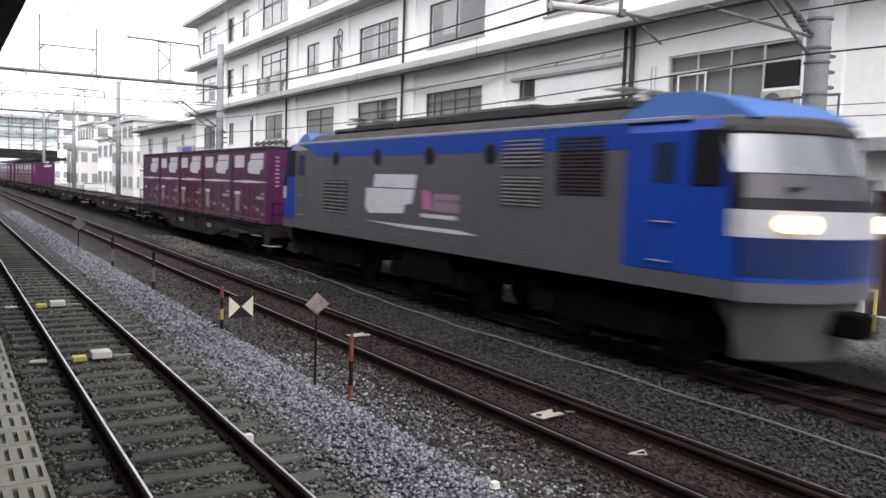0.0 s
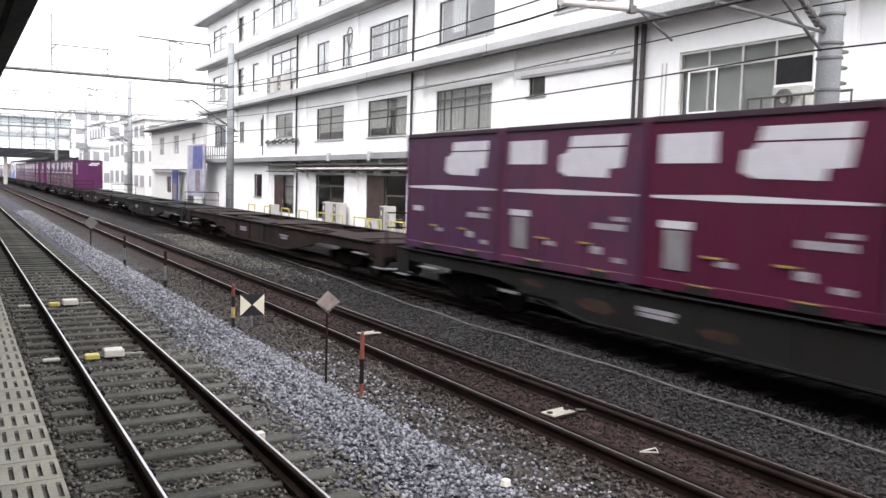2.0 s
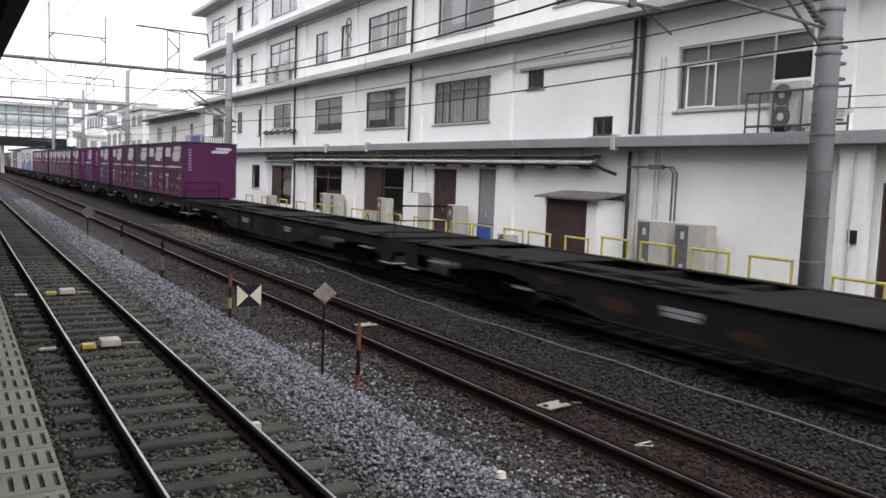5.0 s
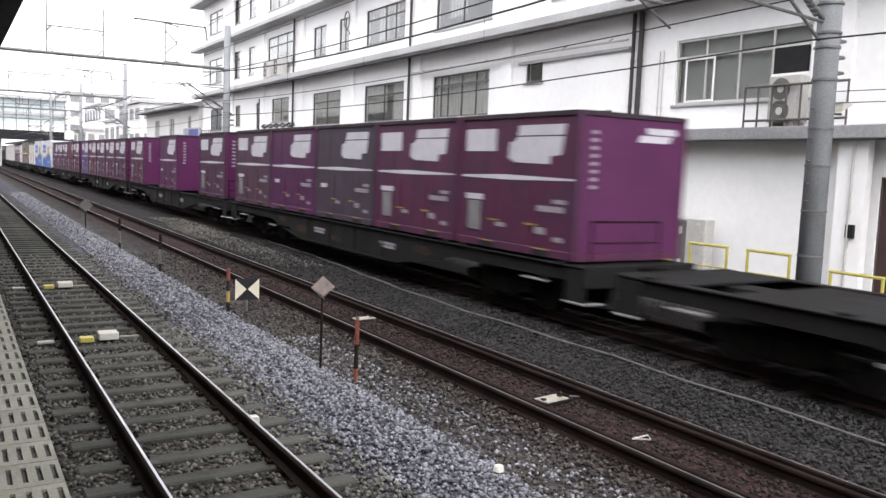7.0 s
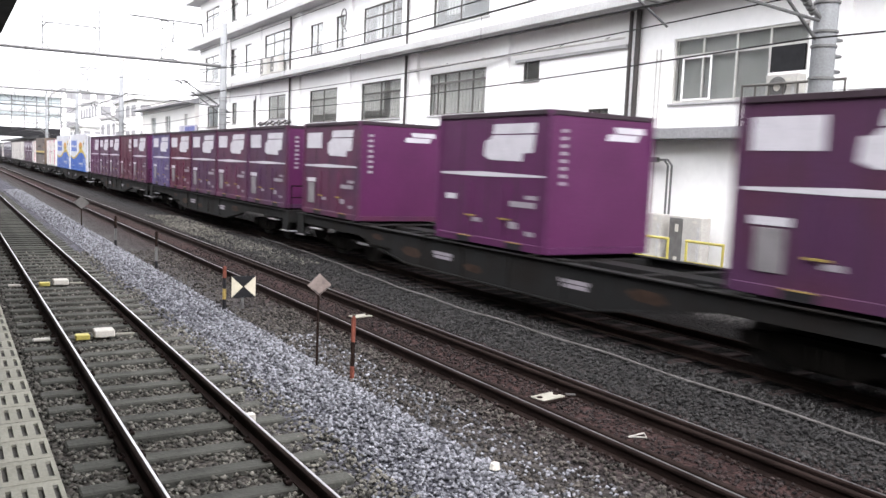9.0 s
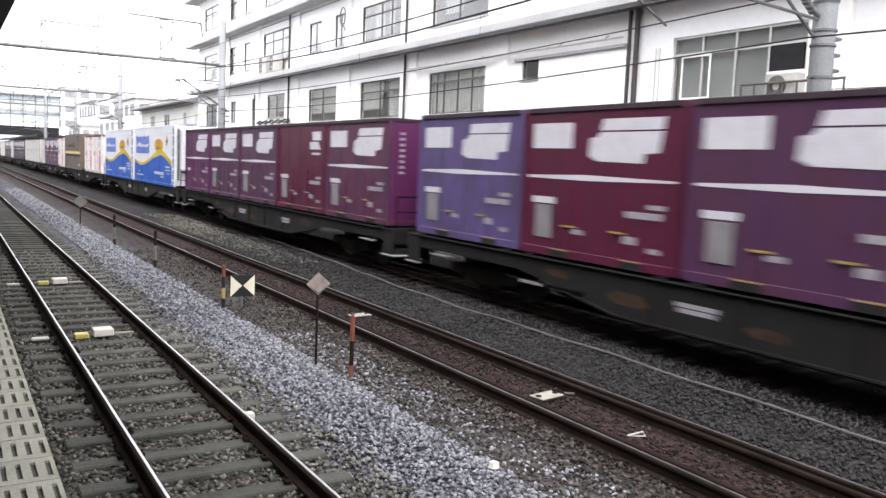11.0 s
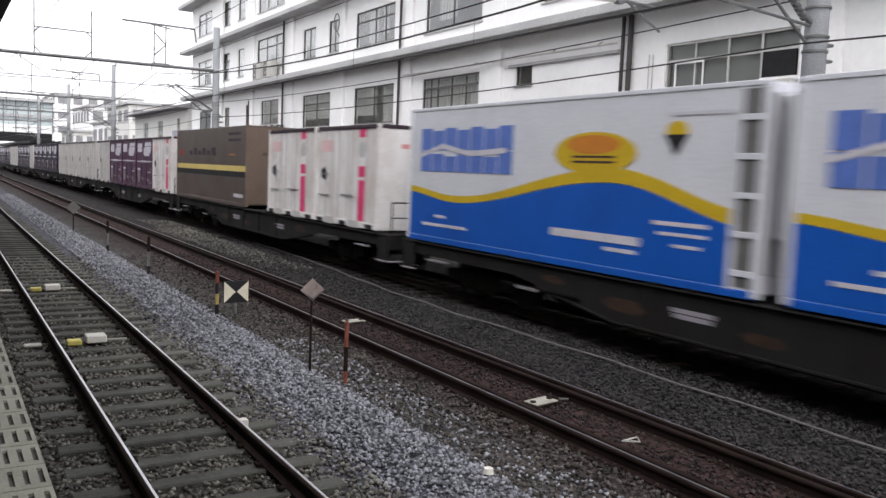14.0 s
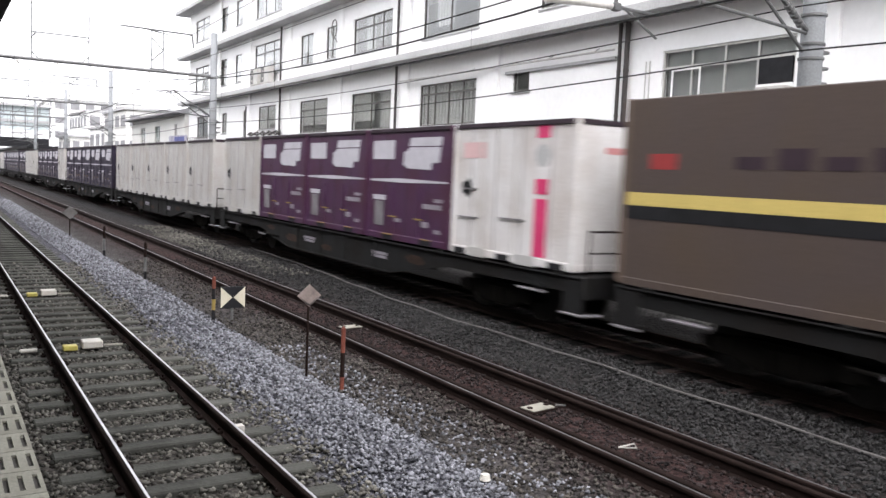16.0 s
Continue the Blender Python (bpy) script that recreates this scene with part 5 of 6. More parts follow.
    part("recess_edge", span(B(), (x - 0.02, -L / 2 + 0.41, 0.06), (x - 0.001, -L / 2 + 0.49, H - 0.02), 0.004), COLDW, c)
    part("top_rail", span(B(), (-W / 2 + 0.005, -L / 2 + 0.11, H - 0.05), (-W / 2 + 0.08, L / 2 - 0.11, H + 0.02), 0.008), COLDW, c)
    part("bottom_rail", span(B(), (-W / 2, -L / 2 + 0.11, -0.02), (-W / 2 + 0.1, L / 2 - 0.11, 0.09), 0.008), SEA, c)
    # cooling machine on the leading end
    e = -L / 2 + 0.02
    part("cooling_unit", span(B(), (-1.0, e - 0.32, 0.75), (1.0, e - 0.003, H - 0.15), 0.03), COLDW, c)
    part("unit_grille", span(B(), (-0.75, e - 0.335, 1.55), (0.75, e - 0.325, 2.4)), BLACK, c, "dark fan grille")
    part("unit_pipe", rod(B(), (-0.6, e - 0.2, 0.4), (0.6, e - 0.2, 0.4), 0.08), GALV, c)
    part("ladder", span(span(B(), (-1.12, e - 0.06, 0.3), (-1.08, e - 0.01, 2.6)), (-1.12, e - 0.3, 0.3), (-1.08, e - 0.26, 2.6)), GALV, c)
    return c


def box31_taupe(L=9.3, W=2.49, H=2.72):
    c = thing("long_container", "long taupe steel container with a yellow and black stripe", "container", "long containers on the train")
    part("body", span(B(), (-W / 2 + 0.02, -L / 2 + 0.02, 0.05), (W / 2 - 0.02, L / 2 - 0.02, H), 0.015), TAUPE, c)
    part("end_wall", span(B(), (-W / 2 + 0.1, -L / 2 + 0.01, 0.1), (W / 2 - 0.1, -L / 2 + 0.018, H - 0.05)), TAUPE_E, c)
    x = -W / 2 + 0.02
    part("yellow_band", span(B(), (x - 0.006, -L / 2 + 0.12, 1.17), (x - 0.002, L / 2 - 0.12, 1.36)), YSTR, c, "yellow stripe")
    part("dark_band", span(B(), (x - 0.006, -L / 2 + 0.12, 0.97), (x - 0.002, L / 2 - 0.12, 1.165)), BLACK, c, "black stripe")
    for sx in (-1, 1):
        for sy in (-1, 1):
            part("corner_post", span(B(), (sx * W / 2, sy * L / 2, 0), (sx * (W / 2 - 0.1), sy * (L / 2 - 0.1), H + 0.01), 0.01), TAUPE_E, c)
    part("bottom_rail", span(B(), (-W / 2, -L / 2 + 0.11, -0.02), (-W / 2 + 0.1, L / 2 - 0.11, 0.1), 0.008), TAUPE, c)
    for i in range(6):
        part("print_bar", span(B(), (x - 0.006, 2.6 - i * 0.62, 1.72), (x - 0.002, 2.15 - i * 0.62, 1.88 + 0.1 * (i % 2))), TOPBAR, c)
    part("red_print", span(B(), (x - 0.006, 3.6, 1.7), (x - 0.002, 4.1, 1.92)), mat("dull_red_print", (0.28, 0.04, 0.04), 0.6, 0, 0.8, 9, 60, 0), c)
    part("print_bar", span(B(), (x - 0.006, -1.05, 1.68), (x - 0.002, -0.75, 2.0)), TOPBAR, c)
    for z in (2.2, 2.42):
        part("print_bar", span(B(), (x - 0.006, -4.0, z), (x - 0.002, -2.6, z + 0.09)), TOPBAR, c)
    part("print_bar", span(B(), (x - 0.006, -3.4, 1.72), (x - 0.002, -2.7, 1.76)), ORNG, c)
    part("white_bar", span(B(), (x - 0.006, -4.3, 0.28), (x - 0.002, -3.3, 0.4)), MARK, c)
    part("end_print", span(B(), (-0.7, -L / 2 + 0.003, 1.72), (0.7, -L / 2 + 0.009, 1.84)), TAUPE, c)
    return c


def wheelset(parent, y, x=0.0, r=0.43, z=None):
    z = r if z is None else z
    bm = B()
    for sx in (-1, 1):
        rod(bm, (sx * 0.50, 0, 0), (sx * 0.63, 0, 0), r, seg=28)
        rod(bm, (sx * 0.49, 0, 0), (sx * 0.505, 0, 0), r + 0.028, seg=28)
        rod(bm, (sx * 0.63, 0, 0), (sx * 0.66, 0, 0), 0.12, seg=12)
    rod(bm, (-0.75, 0, 0), (0.75, 0, 0), 0.07, seg=10)
    w = part("wheelset", bm, WHEELM, parent, "dark steel wheels on an axle")
    w.matrix_basis = pose(0, y, z)
    return w


def flat_wagon(steel, label):
    """A container flat wagon, its middle at the origin, rails at z = 0."""
    w = thing("flat_wagon", label, "flat wagon", "container wagons of the train")
    H = 9.78
    belly = [(-H, 0.98), (H, 0.98), (H, 0.74), (5.7, 0.72), (5.0, 0.62), (3.1, 0.34), (-3.1, 0.34), (-5.0, 0.62), (-5.7, 0.72), (-H, 0.74)]
    for sx in (-1, 1):
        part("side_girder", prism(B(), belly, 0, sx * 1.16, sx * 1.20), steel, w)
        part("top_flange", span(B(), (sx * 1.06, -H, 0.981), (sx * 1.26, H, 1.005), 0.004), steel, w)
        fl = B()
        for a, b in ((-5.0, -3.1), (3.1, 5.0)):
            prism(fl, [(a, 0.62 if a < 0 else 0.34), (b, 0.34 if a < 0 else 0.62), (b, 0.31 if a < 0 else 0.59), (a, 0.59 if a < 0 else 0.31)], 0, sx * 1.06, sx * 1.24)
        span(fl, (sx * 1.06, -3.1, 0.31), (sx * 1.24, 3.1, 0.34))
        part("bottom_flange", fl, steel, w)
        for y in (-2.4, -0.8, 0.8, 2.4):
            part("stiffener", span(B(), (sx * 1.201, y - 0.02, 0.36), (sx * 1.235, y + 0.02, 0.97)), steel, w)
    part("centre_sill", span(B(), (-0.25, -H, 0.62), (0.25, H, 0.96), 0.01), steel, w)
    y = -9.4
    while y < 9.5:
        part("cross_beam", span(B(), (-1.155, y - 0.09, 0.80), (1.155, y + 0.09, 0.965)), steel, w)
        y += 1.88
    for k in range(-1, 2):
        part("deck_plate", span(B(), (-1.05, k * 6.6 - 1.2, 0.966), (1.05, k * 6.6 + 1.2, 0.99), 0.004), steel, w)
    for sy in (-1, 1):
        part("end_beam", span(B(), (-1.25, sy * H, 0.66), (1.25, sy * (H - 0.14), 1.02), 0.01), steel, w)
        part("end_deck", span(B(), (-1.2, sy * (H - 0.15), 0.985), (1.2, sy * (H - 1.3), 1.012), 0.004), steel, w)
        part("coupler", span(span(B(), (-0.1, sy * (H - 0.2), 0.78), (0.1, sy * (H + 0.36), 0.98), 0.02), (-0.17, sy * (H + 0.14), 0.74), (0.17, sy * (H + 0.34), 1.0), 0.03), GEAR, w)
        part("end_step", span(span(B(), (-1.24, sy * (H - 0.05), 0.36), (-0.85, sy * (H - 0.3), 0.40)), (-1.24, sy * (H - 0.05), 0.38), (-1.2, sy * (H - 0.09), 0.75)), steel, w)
        part("step_edge", span(B(), (-1.26, sy * (H - 0.02), 0.385), (-0.85, sy * (H - 0.04), 0.41)), MARK, w, "white step edge")
        part("side_apron", span(B(), (-1.245, sy * (H - 0.02), 0.42), (-1.215, sy * (H - 0.52), 0.96), 0.01), steel, w)
        part("step_edge", span(B(), (-1.30, sy * (H - 0.02), 0.385), (-1.18, sy * (H - 0.52), 0.415), 0.004), CARD, w, "pale step edge")
        part("brake_platform", span(B(), (-1.27, sy * (H - 1.05), 0.64), (-1.12, sy * (H - 1.75), 0.67), 0.006), CARD, w, "pale brake platform")
        part("platform_hanger", span(B(), (-1.25, sy * (H - 1.1), 0.672), (-1.22, sy * (H - 1.16), 0.80)), steel, w)
        hr = B()
        for xx in (-1.15, 0.35):
            rod(hr, (xx, sy * (H - 0.04), 1.0), (xx, sy * (H - 0.04), 1.75), 0.018, seg=6)
        rod(hr, (-1.15, sy * (H - 0.04), 1.75), (0.35, sy * (H - 0.04), 1.75), 0.018, seg=6)
        rod(hr, (-1.15, sy * (H - 0.04), 1.4), (0.35, sy * (H - 0.04), 1.4), 0.014, seg=6)
        if sy < 0:
            part("handrail", hr, RUST, w, "thin steel end handrail")
        else:
            hr.free()
        # bogie
        c = sy * 7.05
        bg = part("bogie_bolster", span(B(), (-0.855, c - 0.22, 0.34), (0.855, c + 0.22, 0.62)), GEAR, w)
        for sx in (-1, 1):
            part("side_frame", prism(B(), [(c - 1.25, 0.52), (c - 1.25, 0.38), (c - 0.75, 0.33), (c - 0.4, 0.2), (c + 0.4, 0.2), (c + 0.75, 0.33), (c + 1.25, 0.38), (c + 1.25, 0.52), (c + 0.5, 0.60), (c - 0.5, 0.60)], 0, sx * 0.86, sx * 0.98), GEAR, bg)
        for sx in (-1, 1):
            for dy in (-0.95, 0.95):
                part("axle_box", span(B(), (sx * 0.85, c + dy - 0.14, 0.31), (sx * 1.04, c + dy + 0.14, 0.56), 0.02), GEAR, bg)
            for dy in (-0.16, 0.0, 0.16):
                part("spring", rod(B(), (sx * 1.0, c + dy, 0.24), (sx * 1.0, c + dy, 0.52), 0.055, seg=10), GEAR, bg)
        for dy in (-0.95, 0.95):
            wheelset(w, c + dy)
    for y in (1.6, -2.6):
        for z, a, b in ((0.71, -0.42, 0.34), (0.63, -0.38, 0.30)):
            part("stencil_bar", span(B(), (-1.208, y + a, z - 0.032), (-1.203, y + b, z + 0.032)), MARK_D, w, "pale stencilled line")
    for y, z, k in ((-4.3, 0.72, 1.0), (0.4, 0.55, 0.8), (4.6, 0.78, 0.7), (2.9, 0.60, 1.1)):
        part("rust_patch", prism(B(), [(y - 0.42 * k, z - 0.03), (y - 0.2 * k, z - 0.10 * k), (y + 0.25 * k, z - 0.08 * k), (y + 0.45 * k, z + 0.02), (y + 0.2 * k, z + 0.10 * k), (y - 0.25 * k, z + 0.09 * k)], 0, -1.2025, -1.2005), RUSTY, w, "flaking rust patch")
    part("white_plate", span(B(), (-1.30, 4.9, 0.52), (-1.28, 5.5, 0.57)), CARD, w)
    part("brake_pipe", rod(B(), (-1.22, 3.9, 0.55), (-1.22, 6.0, 0.55), 0.03, seg=6), GEAR, w)
    part("tank", rod(B(), (-0.75, 3.6, 0.52), (-0.75, 4.9, 0.52), 0.19, seg=14), GEAR, w)
    for i in range(5):
        for dy in (-1.55, 1.55):
            part("container_lock", span(B(), (-1.25, (i - 2) * 3.79 + dy - 0.09, 1.006), (-1.05, (i - 2) * 3.79 + dy + 0.09, 1.05), 0.008), steel, w)
    return w


# ---- the locomotive ----
def plan(z, off=0.0):
    """Half outline of the cab in plan at height z: points (x, y) from the near side round the nose (front at -y)."""
    rake = max(0.0, z - 2.33) * 0.42
    nose = -8.80 + rake
    w = 1.40 + off
    if z > 3.35:
        w -= (z - 3.35) * 0.55
    pts = []
    for k in range(13):
        s = -1 + k / 6
        y = nose + 0.62 * abs(s) ** 2.2 - off
        pts.append((s * w, y))
    return pts


def ring(z, off=0.0, cut=None):
    """Closed outline at height z. With cut, only the part ahead of y = cut (local), as an open line."""
    f = plan(z, off)
    if cut is not None:
        return [(f[0][0], cut), *f, (f[-1][0], cut)]
    r = [(x, -y) for x, y in f]
    return f + r[::-1]


def skin(bm, zs, off=0.0, cut=None, flip=False, thick=0.012):
    closed = cut is None
    offs = off if isinstance(off, tuple) else (off,) * len(zs)
    cuts = cut if isinstance(cut, tuple) else (cut,) * len(zs)
    rows = [[bm.verts.new((x, -y if flip else y, z)) for x, y in ring(z, o, cu)] for z, o, cu in zip(zs, offs, cuts)]
    n = len(rows[0])
    for a, b in zip(rows, rows[1:]):
        for i in range(n if closed else n - 1):
            j = (i + 1) % n
            bm.faces.new((a[i], a[j], b[j], b[i]))
    if closed:
        bm.faces.new(rows[0][::-1])
        bm.faces.new(rows[-1])
    bmesh.ops.recalc_face_normals(bm, faces=bm.faces[:])
    return bm


def locomotive():
    l = thing("electric_locomotive", "blue and grey electric locomotive with lit headlamps", "locomotive")
    part("body", skin(B(), [1.28, 1.5, 2.0, 2.33, 2.8, 3.2, 3.35, 3.55]), LGREY, l, "grey body side")
    part("sill", skin(B(), [1.16, 1.40], 0.012), LGREY, l, "grey lower sill")
    S = -1.40
    for k in (1, -1):
        f = k < 0
        part("cab_skin", skin(B(), [1.42, 2.0, 2.33, 2.8, 3.2, 3.35, 3.5], 0.006, -6.05 if k > 0 else -7.35, f), LBLUE, l, "blue cab panel")
        part("lamp_band", skin(B(), [1.98, 2.33], 0.014, -7.95, f), LWHITE, l, "white band with headlamps")
        part("front_mask", skin(B(), [2.335, 2.8, 3.2, 3.38], 0.014, -7.95, f), SCREEN, l, "black front mask")
        ws = B()
        rows = [[ws.verts.new((x, (-y if f else y), z)) for x, y in ring(z, 0.024, None)[:13]] for z in (2.80, 2.9, 3.05, 3.2, 3.30)]
        for a, b in zip(rows, rows[1:]):
            for i in range(len(a) - 1):
                ws.faces.new((a[i], a[i + 1], b[i + 1], b[i]))
        part("windscreen", ws, SCREEN_L, l, "glossy windscreen with sky reflection also put into its pale colour")
        part("desk_glass", skin(B(), [2.48, 2.64, 2.785], 0.022, -8.2, f), SCREEN_M, l, "greyish lower windscreen over the driver's desk")
        part("brow", skin(B(), [3.33, 3.42, 3.52], (0.05, 0.07, 0.02), -7.75, f), LROOF, l, "dark brow over the windscreen")
        part("lower_mask", skin(B(), [1.47, 1.975], 0.010, -8.1, f), LNAVY, l)
        part("skirt", skin(B(), [0.36, 0.8, 1.155], (-0.26, -0.16, -0.06), (-8.12, -7.95, -7.7), f), LSKIRT, l, "pale grey front skirt")
        part("coupler", span(B(), (-0.18, -k * 8.5, 0.72), (0.18, -k * 9.1, 1.04), 0.03), GEAR, l)
        part("wiper_bar", span(B(), (-1.0, -k * 8.5, 2.60), (1.0, -k * 8.56, 2.63)), BLACK, l)
        for sx in (-1, 1):
            lamp = B()
            ya = -8.80 + 0.62 * 0.62 ** 2.2
            rod(lamp, (sx * 0.87 - 0.14, (ya - 0.13) * k, 2.16), (sx * 0.87 - 0.14, (ya + 0.15) * k, 2.16), 0.11, seg=18)
            rod(lamp, (sx * 0.87 + 0.14, (ya - 0.13) * k, 2.16), (sx * 0.87 + 0.14, (ya + 0.15) * k, 2.16), 0.11, seg=18)
            part("headlamp", lamp, HEADL if k > 0 else SCREEN_L, l, "glowing headlamp pair" if k > 0 else "")
        # side cab window and door
        part("cab_side_window", span(B(), (S - 0.022, k * -7.86, 2.62), (S - 0.008, k * -7.30, 3.36), 0.01), SCREEN, l, "dark side window")
        dz = B()
        part("cab_door", span(dz, (S - 0.016, k * -6.55, 1.44), (S - 0.008, k * -7.10, 3.32), 0.004), LBLUE if k > 0 else LGREY, l)
        part("door_window", span(B(), (S - 0.024, k * -6.62, 2.65), (S - 0.017, k * -7.03, 3.2)), DOORGL, l)
        for z in (1.55, 2.1):
            part("grab_rail", rod(B(), (S - 0.04, k * -6.62, z), (S - 0.04, k * -7.0, z), 0.011, seg=6), MARK_D, l)
        part("cab_roof", prism(B(), [(-8.05, 3.52), (-7.6, 3.78), (-7.0, 3.93), (-6.3, 3.93), (-5.6, 3.62), (-5.6, 3.52)] if k > 0 else [(8.05, 3.52), (7.6, 3.78), (7.2, 3.86), (6.9, 3.62), (6.9, 3.52)], 0, -1.1, 1.1), LSKY, l, "pale blue cab roof fairing")
    part("blue_band", prism(B(), [(-6.05, 3.5), (7.0, 3.5), (6.5, 3.40), (5.9, 3.22), (5.2, 3.14), (-6.05, 3.13)], 0, S - 0.006, S - 0.001), LBLUE, l, "bright blue upper band")
    part("roof_edge", span(B(), (S + 0.02, -7.2, 3.5), (S + 0.16, 7.2, 3.565), 0.01), GUTTER, l, "pale gutter line")
    part("roof_edge", span(B(), (-S - 0.02, -7.2, 3.5), (-S - 0.16, 7.2, 3.565), 0.01), GUTTER, l)
    part("roof_deck", prism(B(), [(-1.22, 3.56), (1.22, 3.56), (0.9, 3.78), (-0.9, 3.78)], 1, -5.6, 6.9), LROOF, l)
    for y0, y1, h in ((-5.4, -3.2, 3.98), (-3.0, -0.4, 4.04), (-0.2, 2.2, 4.02), (2.4, 4.6, 4.0), (4.7, 6.0, 3.92)):
        part("roof_hatch", span(B(), (-0.85, y0, 3.775), (0.85, y1, h), 0.06), LROOF, l)
    for y in (-4.6, 5.2):
        pg = part("pantograph", span(B(), (-0.55, y - 0.9, 4.03), (0.55, y - 0.75, 4.07), 0.01), GALV, l, "folded pantograph")
        for sx in (-0.5, 0.5):
            part("arm", tube(B(), [(sx, y - 0.8, 4.08), (sx * 0.6, y + 1.0, 4.10), (sx * 0.6, y - 0.6, 4.12)], 0.027), GALV, pg)
        for dy in (-0.6, -0.3):
            part("contact_strip", rod(B(), (-0.85, y + dy, 4.145), (0.85, y + dy, 4.145), 0.025, seg=6), GALV, pg)
        for sx in (-0.5, 0.5):
            part("roof_insulator", rod(B(), (sx, y - 0.8, 3.95), (sx, y - 0.8, 4.1), 0.06, seg=8), INSUL, l)
    for y in (4.48, 2.11, -0.28, -2.51):
        part("porthole", rod(B(), (S - 0.012, y, 3.1), (S + 0.01, y, 3.1), 0.19, seg=20), SCREEN, l, "round dark window")
        part("porthole_rim", rod(B(), (S - 0.009, y, 3.1), (S + 0.012, y, 3.1), 0.215, seg=20), LGREY, l)

    def louvre(y0, y1, z0, z1, n, m, b):
        lv = part("louvre", span(B(), (S - 0.006, y0, z0), (S - 0.001, y1, z1)), b, l)
        for i in range(n):
            z = z0 + (z1 - z0) * (i + 0.5) / n
            part("slat", span(B(), (S - 0.02, y0 + 0.02, z - 0.015), (S - 0.007, y1 - 0.02, z + 0.015)), m, lv)
    louvre(3.75, 5.25, 1.70, 2.54, 9, CARD, BLACK)
    louvre(-4.05, -2.9, 2.86, 3.36, 7, CARD, BLACK)
    louvre(-4.05, -2.9, 2.18, 2.72, 8, CARD, BLACK)
    louvre(-5.6, -4.43, 2.42, 3.36, 15, TOPBAR, BLACK)
    # painted emblem blocks
    part("emblem", prism(prism(B(), [(2.22, 2.71), (0.25, 2.71), (0.30, 2.42), (2.28, 2.42)], 0, S - 0.006, S - 0.002), [(2.66, 2.39), (0.32, 2.39), (0.42, 2.08), (0.72, 2.06), (0.80, 1.86), (2.5, 1.80), (2.7, 1.95)], 0, S - 0.006, S - 0.002), MARK, l, "white block emblem")
    part("pink_print", prism(B(), [(0.0, 2.40), (-0.36, 2.36), (-0.42, 1.98), (-0.06, 2.0)], 0, S - 0.006, S - 0.002), PINK, l)
    pale = mat("pale_pink_print", (0.24, 0.17, 0.22), 0.5, 0, 0.6, 7, 40, 0)
    for i in range(4):
        y = -0.52 - 0.25 * i
        part("pale_print", prism(B(), [(y, 2.32), (y - 0.19, 2.33), (y - 0.21, 2.22), (y - 0.08, 2.20), (y - 0.20, 2.12), (y - 0.21, 1.96), (y, 1.97)], 0, S - 0.006, S - 0.002), pale, l)
    part("print_bar", span(B(), (S - 0.006, -1.4, 1.82), (S - 0.002, 0.0, 1.90)), MARK, l)
    part("swoosh", prism(B(), [(2.7, 1.62), (-1.5, 1.63), (-2.2, 1.575), (-1.4, 1.55), (0.8, 1.555)], 0, S - 0.006, S - 0.002), MARK, l, "white swoosh line")
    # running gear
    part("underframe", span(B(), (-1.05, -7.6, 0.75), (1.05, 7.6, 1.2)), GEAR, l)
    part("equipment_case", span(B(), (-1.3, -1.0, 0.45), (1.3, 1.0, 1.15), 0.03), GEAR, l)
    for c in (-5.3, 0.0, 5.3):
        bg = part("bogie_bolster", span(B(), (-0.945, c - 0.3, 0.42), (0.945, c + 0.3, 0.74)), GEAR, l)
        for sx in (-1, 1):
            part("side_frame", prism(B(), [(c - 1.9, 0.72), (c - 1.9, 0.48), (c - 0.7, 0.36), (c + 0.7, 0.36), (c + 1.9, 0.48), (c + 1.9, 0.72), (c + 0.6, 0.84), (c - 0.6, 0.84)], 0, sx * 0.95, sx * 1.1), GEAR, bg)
        for sx in (-1, 1):
            for dy in (-1.25, 1.25):
                part("axle_box", span(B(), (sx * 1.08, c + dy - 0.2, 0.40), (sx * 1.22, c + dy + 0.2, 0.74), 0.02), GEAR, bg)
            part("sand_pipe", rod(B(), (sx * 1.15, c + 1.75, 0.9), (sx * 0.75, c + 1.85, 0.15), 0.03, seg=6), WHEELM, bg)
        for dy in (-1.25, 1.25):
            wheelset(l, c + dy, r=0.56)
    return l


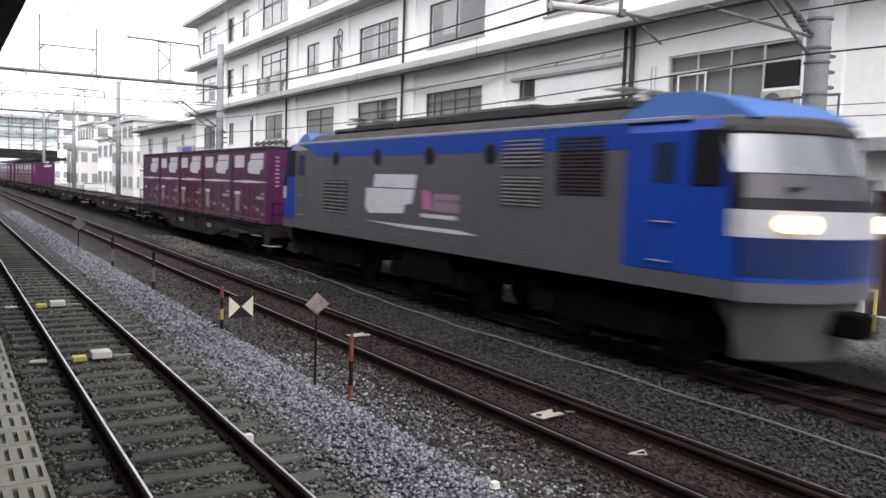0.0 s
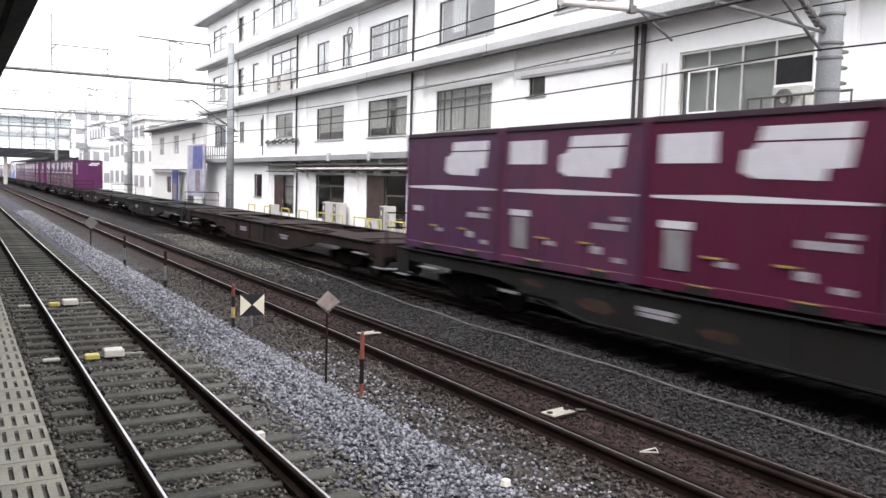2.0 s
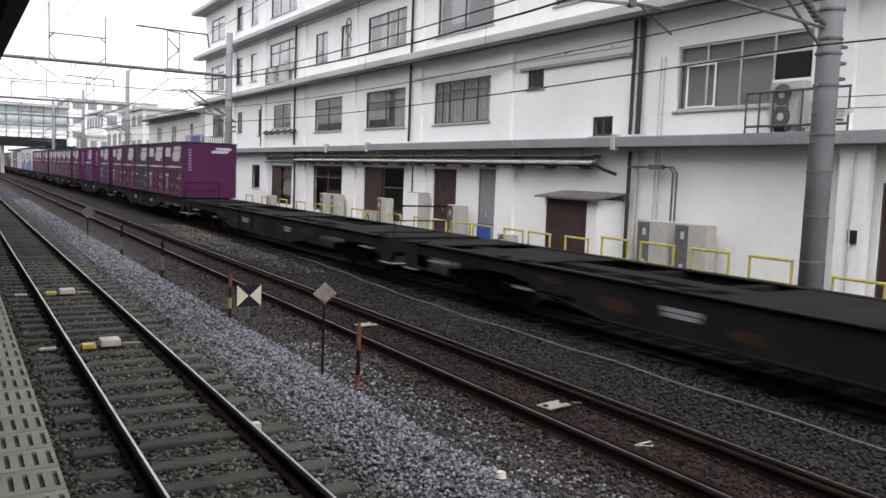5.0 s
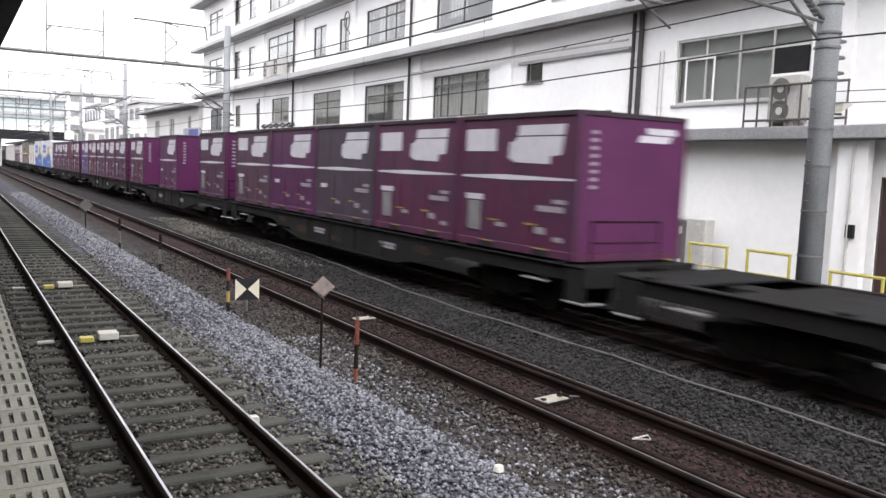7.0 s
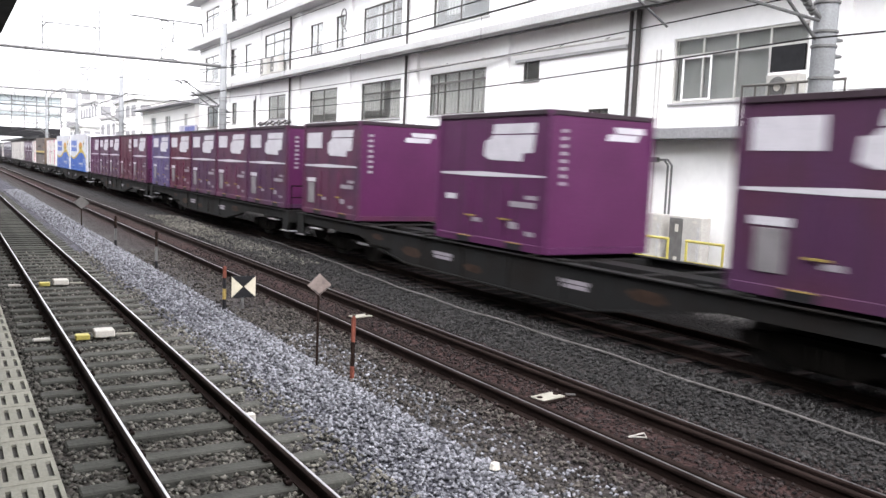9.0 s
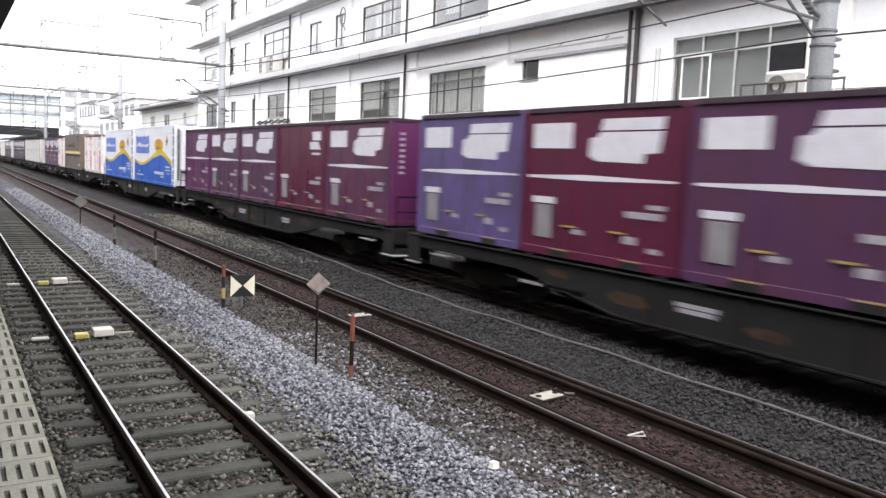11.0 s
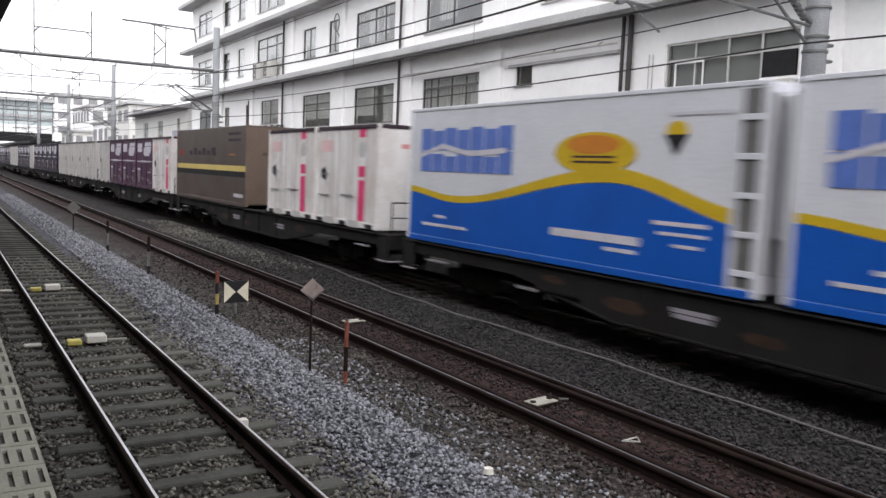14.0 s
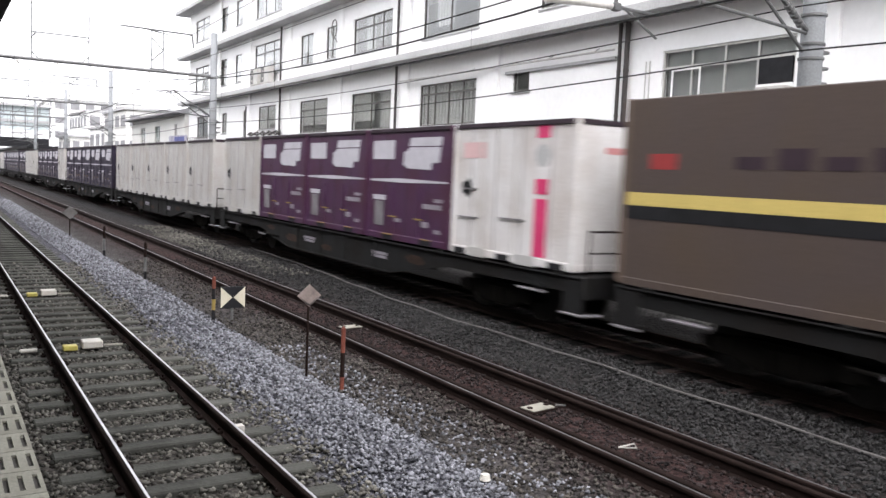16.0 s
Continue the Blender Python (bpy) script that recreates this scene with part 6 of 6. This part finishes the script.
def train():
    moving(locomotive(), 15.1)
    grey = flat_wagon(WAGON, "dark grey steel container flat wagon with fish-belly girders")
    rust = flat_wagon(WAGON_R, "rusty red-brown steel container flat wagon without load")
    lab = "%s steel railway container with white emblem blocks and stripe"
    kinds = {"p": box12(PURPLE, MAGEN, "A", lab % "dark purple"), "w": box12(WINE, MAGEN, "A", lab % "wine-purple"),
             "m": box12(MAUVE, MAGEN, "A", lab % "faded mauve"), "c": box12(CRIM, CRIM, "C", "plain crimson steel railway container with small emblem"),
             "r": box12(CRIM, CRIM, "A", lab % "crimson"), "l": box12(LAVEN, MAGEN, "A", lab % "faded lavender-blue"),
             "g": box12(GREYP, MAGEN, "B", "faded grey-purple steel container without a side plate"),
             "o": box12(BRIGHTP, MAGEN, "B", "wine-purple steel container without a side plate"),
             "q": box12(PURPLE, MAGEN, "B", "dark purple steel container without a side plate"),
             "d": box12(INDIGO, INDIGO, "A", lab % "far-dimmed dark indigo"),
             "W": box12(REEFER, REEFER, "W", "white ribbed container with a red vertical band"),
             "G": box12(REEF2, REEF2, "G", "greyish-white insulated container with door bars")}
    used = set()

    def load(k, u):
        if k in used:
            ob = copy_thing(kinds[k], pose(XC, u, ZD))
        else:
            ob = kinds[k]
            used.add(k)
        moving(ob, u, ZD)
    consist = ["wmrwq", "", "", "", "wwgom", "p o w", "pwprl", "wcppo", "BB", "WWT", "WpppG", "GGGGG", "ddddd", "Gdddd", "GGGdd", "ddddd", "dGGdd", "ddddd", "GGddd"]
    first = [True, True]
    blue = taupe = None
    for i, row in enumerate(consist):
        front = 25.31 + 20.26 * i
        mid = front + 9.42
        k = 1 if i == 1 else 0
        proto = (grey, rust)[k]
        if first[k]:
            wg, first[k] = proto, False
        else:
            wg = copy_thing(proto, pose(XC, mid, 0))
        moving(wg, mid)
        if row == "BB":
            blue = box31_blue()
            moving(blue, front + 5.05, ZD)
            moving(copy_thing(blue, pose(XC, front + 14.5, ZD)), front + 14.5, ZD)
        elif row == "WWT":
            load("W", front + 2.18)
            load("W", front + 5.96)
            moving(box31_taupe(), front + 14.56, ZD)
        else:
            for j, ch in enumerate(row):
                if ch != " ":
                    load(ch, front + 1.86 + 3.79 * j)


def motions():
    """The train passes at an even pace; all its pieces share one distance run."""
    def run(t):
        return 13.831 * t - 0.02347 * t * t + 0.00059 * t ** 3
    times = [-0.3, 0.0, *range(1, 16), 16.0, 16.3]
    for ob, u, z in MOVERS:
        walk(ob, [(t, pose(XC, u - run(t), z)) for t in times])
    steps = [(k / FPS, run(k / FPS)) for k in range(-1, 16 * FPS + 2)]
    for ob in [o for o in scene.objects if o.name.startswith("wheelset")]:
        y, z = ob.location.y, ob.location.z
        walk(ob, [(t, pose(0, y, z, math.degrees(d / z))) for t, d in steps])


# ---- put it together ----
ground()
track("track_near", XA, "weathered rails on grey timber sleepers in ballast", TIE, -0.163, -4.0, 150, 0.60, 26)
track("track_middle", XB, "rusty rails with guard rails on dark sleepers", TIE_R, -0.185, -4.0, 120, 0.62, 22, guard=True, head=STEEL_D)
# far rail heads take the rust colour to paint in the train's shade
track("track_far", XC, "far rails with heads coloured dark for the shade under the train", TIE_R, -0.20, -4.0, 150, 0.62, 0, head=RUST)
platform()
closing_wall()
office()
shed()
wall_details()
overhead()
distance()
bow_sign()
diamond_sign()
post(4.32, 9.2, 0.6, [ORANGE, RUST, ORANGE], "rusty orange-painted marker post", 0.028)
post(4.13, 14.1, 0.62, [BLACK, BLACK, YELLOW_D, BLACK, ORANGE], "short black and yellow marker post", 0.032)
post(4.23, 20.0, 0.7, [BLACK, GALV, RUST], "dark banded marker post")
post(4.17, 25.1, 0.7, [BLACK, GALV, RUST], "dark banded marker post")
track_box(1.95, 12.7)
track_box(1.95, 18.0)
far_diamond()
bed_plate(6.11, 12.74, 10)
bed_plate(6.0, 7.4, 10)
wire_triangle(6.02, 5.9)
stub_post(4.09, 5.72)
litter("white_stone", "small white stone beside the rail", 2.62, 8.0, -0.2, [(-0.05, -0.04), (0.05, -0.05), (0.05, 0.05), (-0.04, 0.05)], 0.12)
ground_cable()
train()
ST_A = mat("brown_stones", (0.1025, 0.0974, 0.0848), 0.95, 0, 0.7, 3, 30, 0.2, rand=-0.8)
ST_B = mat("pale_stones", (0.160, 0.162, 0.179), 0.95, 0, 0.7, 3, 30, 0.2, rand=-0.65)
ST_C = mat("rusty_stones", (0.026, 0.0190, 0.0184), 0.95, 0, 0.7, 3, 30, 0.2, rand=-0.8)
ST_D = mat("grey_stones", (0.0252, 0.0244, 0.0244), 0.95, 0, 0.7, 3, 30, 0.2, rand=-0.8)
stones("ballast_brown", "brown-grey ballast stones of the near track", ST_A, [(0.5, 3.25, 3.5, 13, 330), (0.5, 3.25, 13, 24, 130)], 0.030)
stones("ballast_pale", "pale blue-grey fresh ballast stones between the tracks", ST_B, [(3.2, 4.2, 3.5, 13, 700), (3.2, 4.2, 13, 30, 300), (3.2, 4.2, 30, 60, 110), (2.95, 3.2, 3.5, 14, 130), (4.2, 4.9, 3.5, 12, 170)], 0.027)
stones("ballast_rusty", "dark rusty ballast stones of the middle track", ST_C, [(5.2, 7.0, 3.5, 14, 260), (5.2, 7.0, 14, 24, 90)], 0.026)
stones("ballast_mixed", "grey-brown ballast stones beside the middle track", mat("mixed_stones", (0.053, 0.047, 0.042), 0.95, 0, 0.7, 3, 30, 0.2, rand=-0.8), [(4.2, 5.3, 3.5, 14, 300), (4.2, 5.3, 14, 24, 100)], 0.028)
stones("ballast_grey", "grey ballast stones beside the far track", ST_D, [(7.0, 9.2, 3.5, 15, 330), (7.0, 9.2, 15, 28, 110)], 0.030)
stones("gravel_spill", "pale dusty gravel spilled beside the middle track", mat("dusty_stones", (0.085, 0.081, 0.071), 0.95, 0, 0.7, 3, 30, 0.2, rand=-0.6), [(7.25, 8.5, 23.5, 33.5, 110), (7.4, 8.5, 20.0, 25.0, 60), (7.5, 8.9, 30.0, 38.0, 60)], 0.030)
motions()
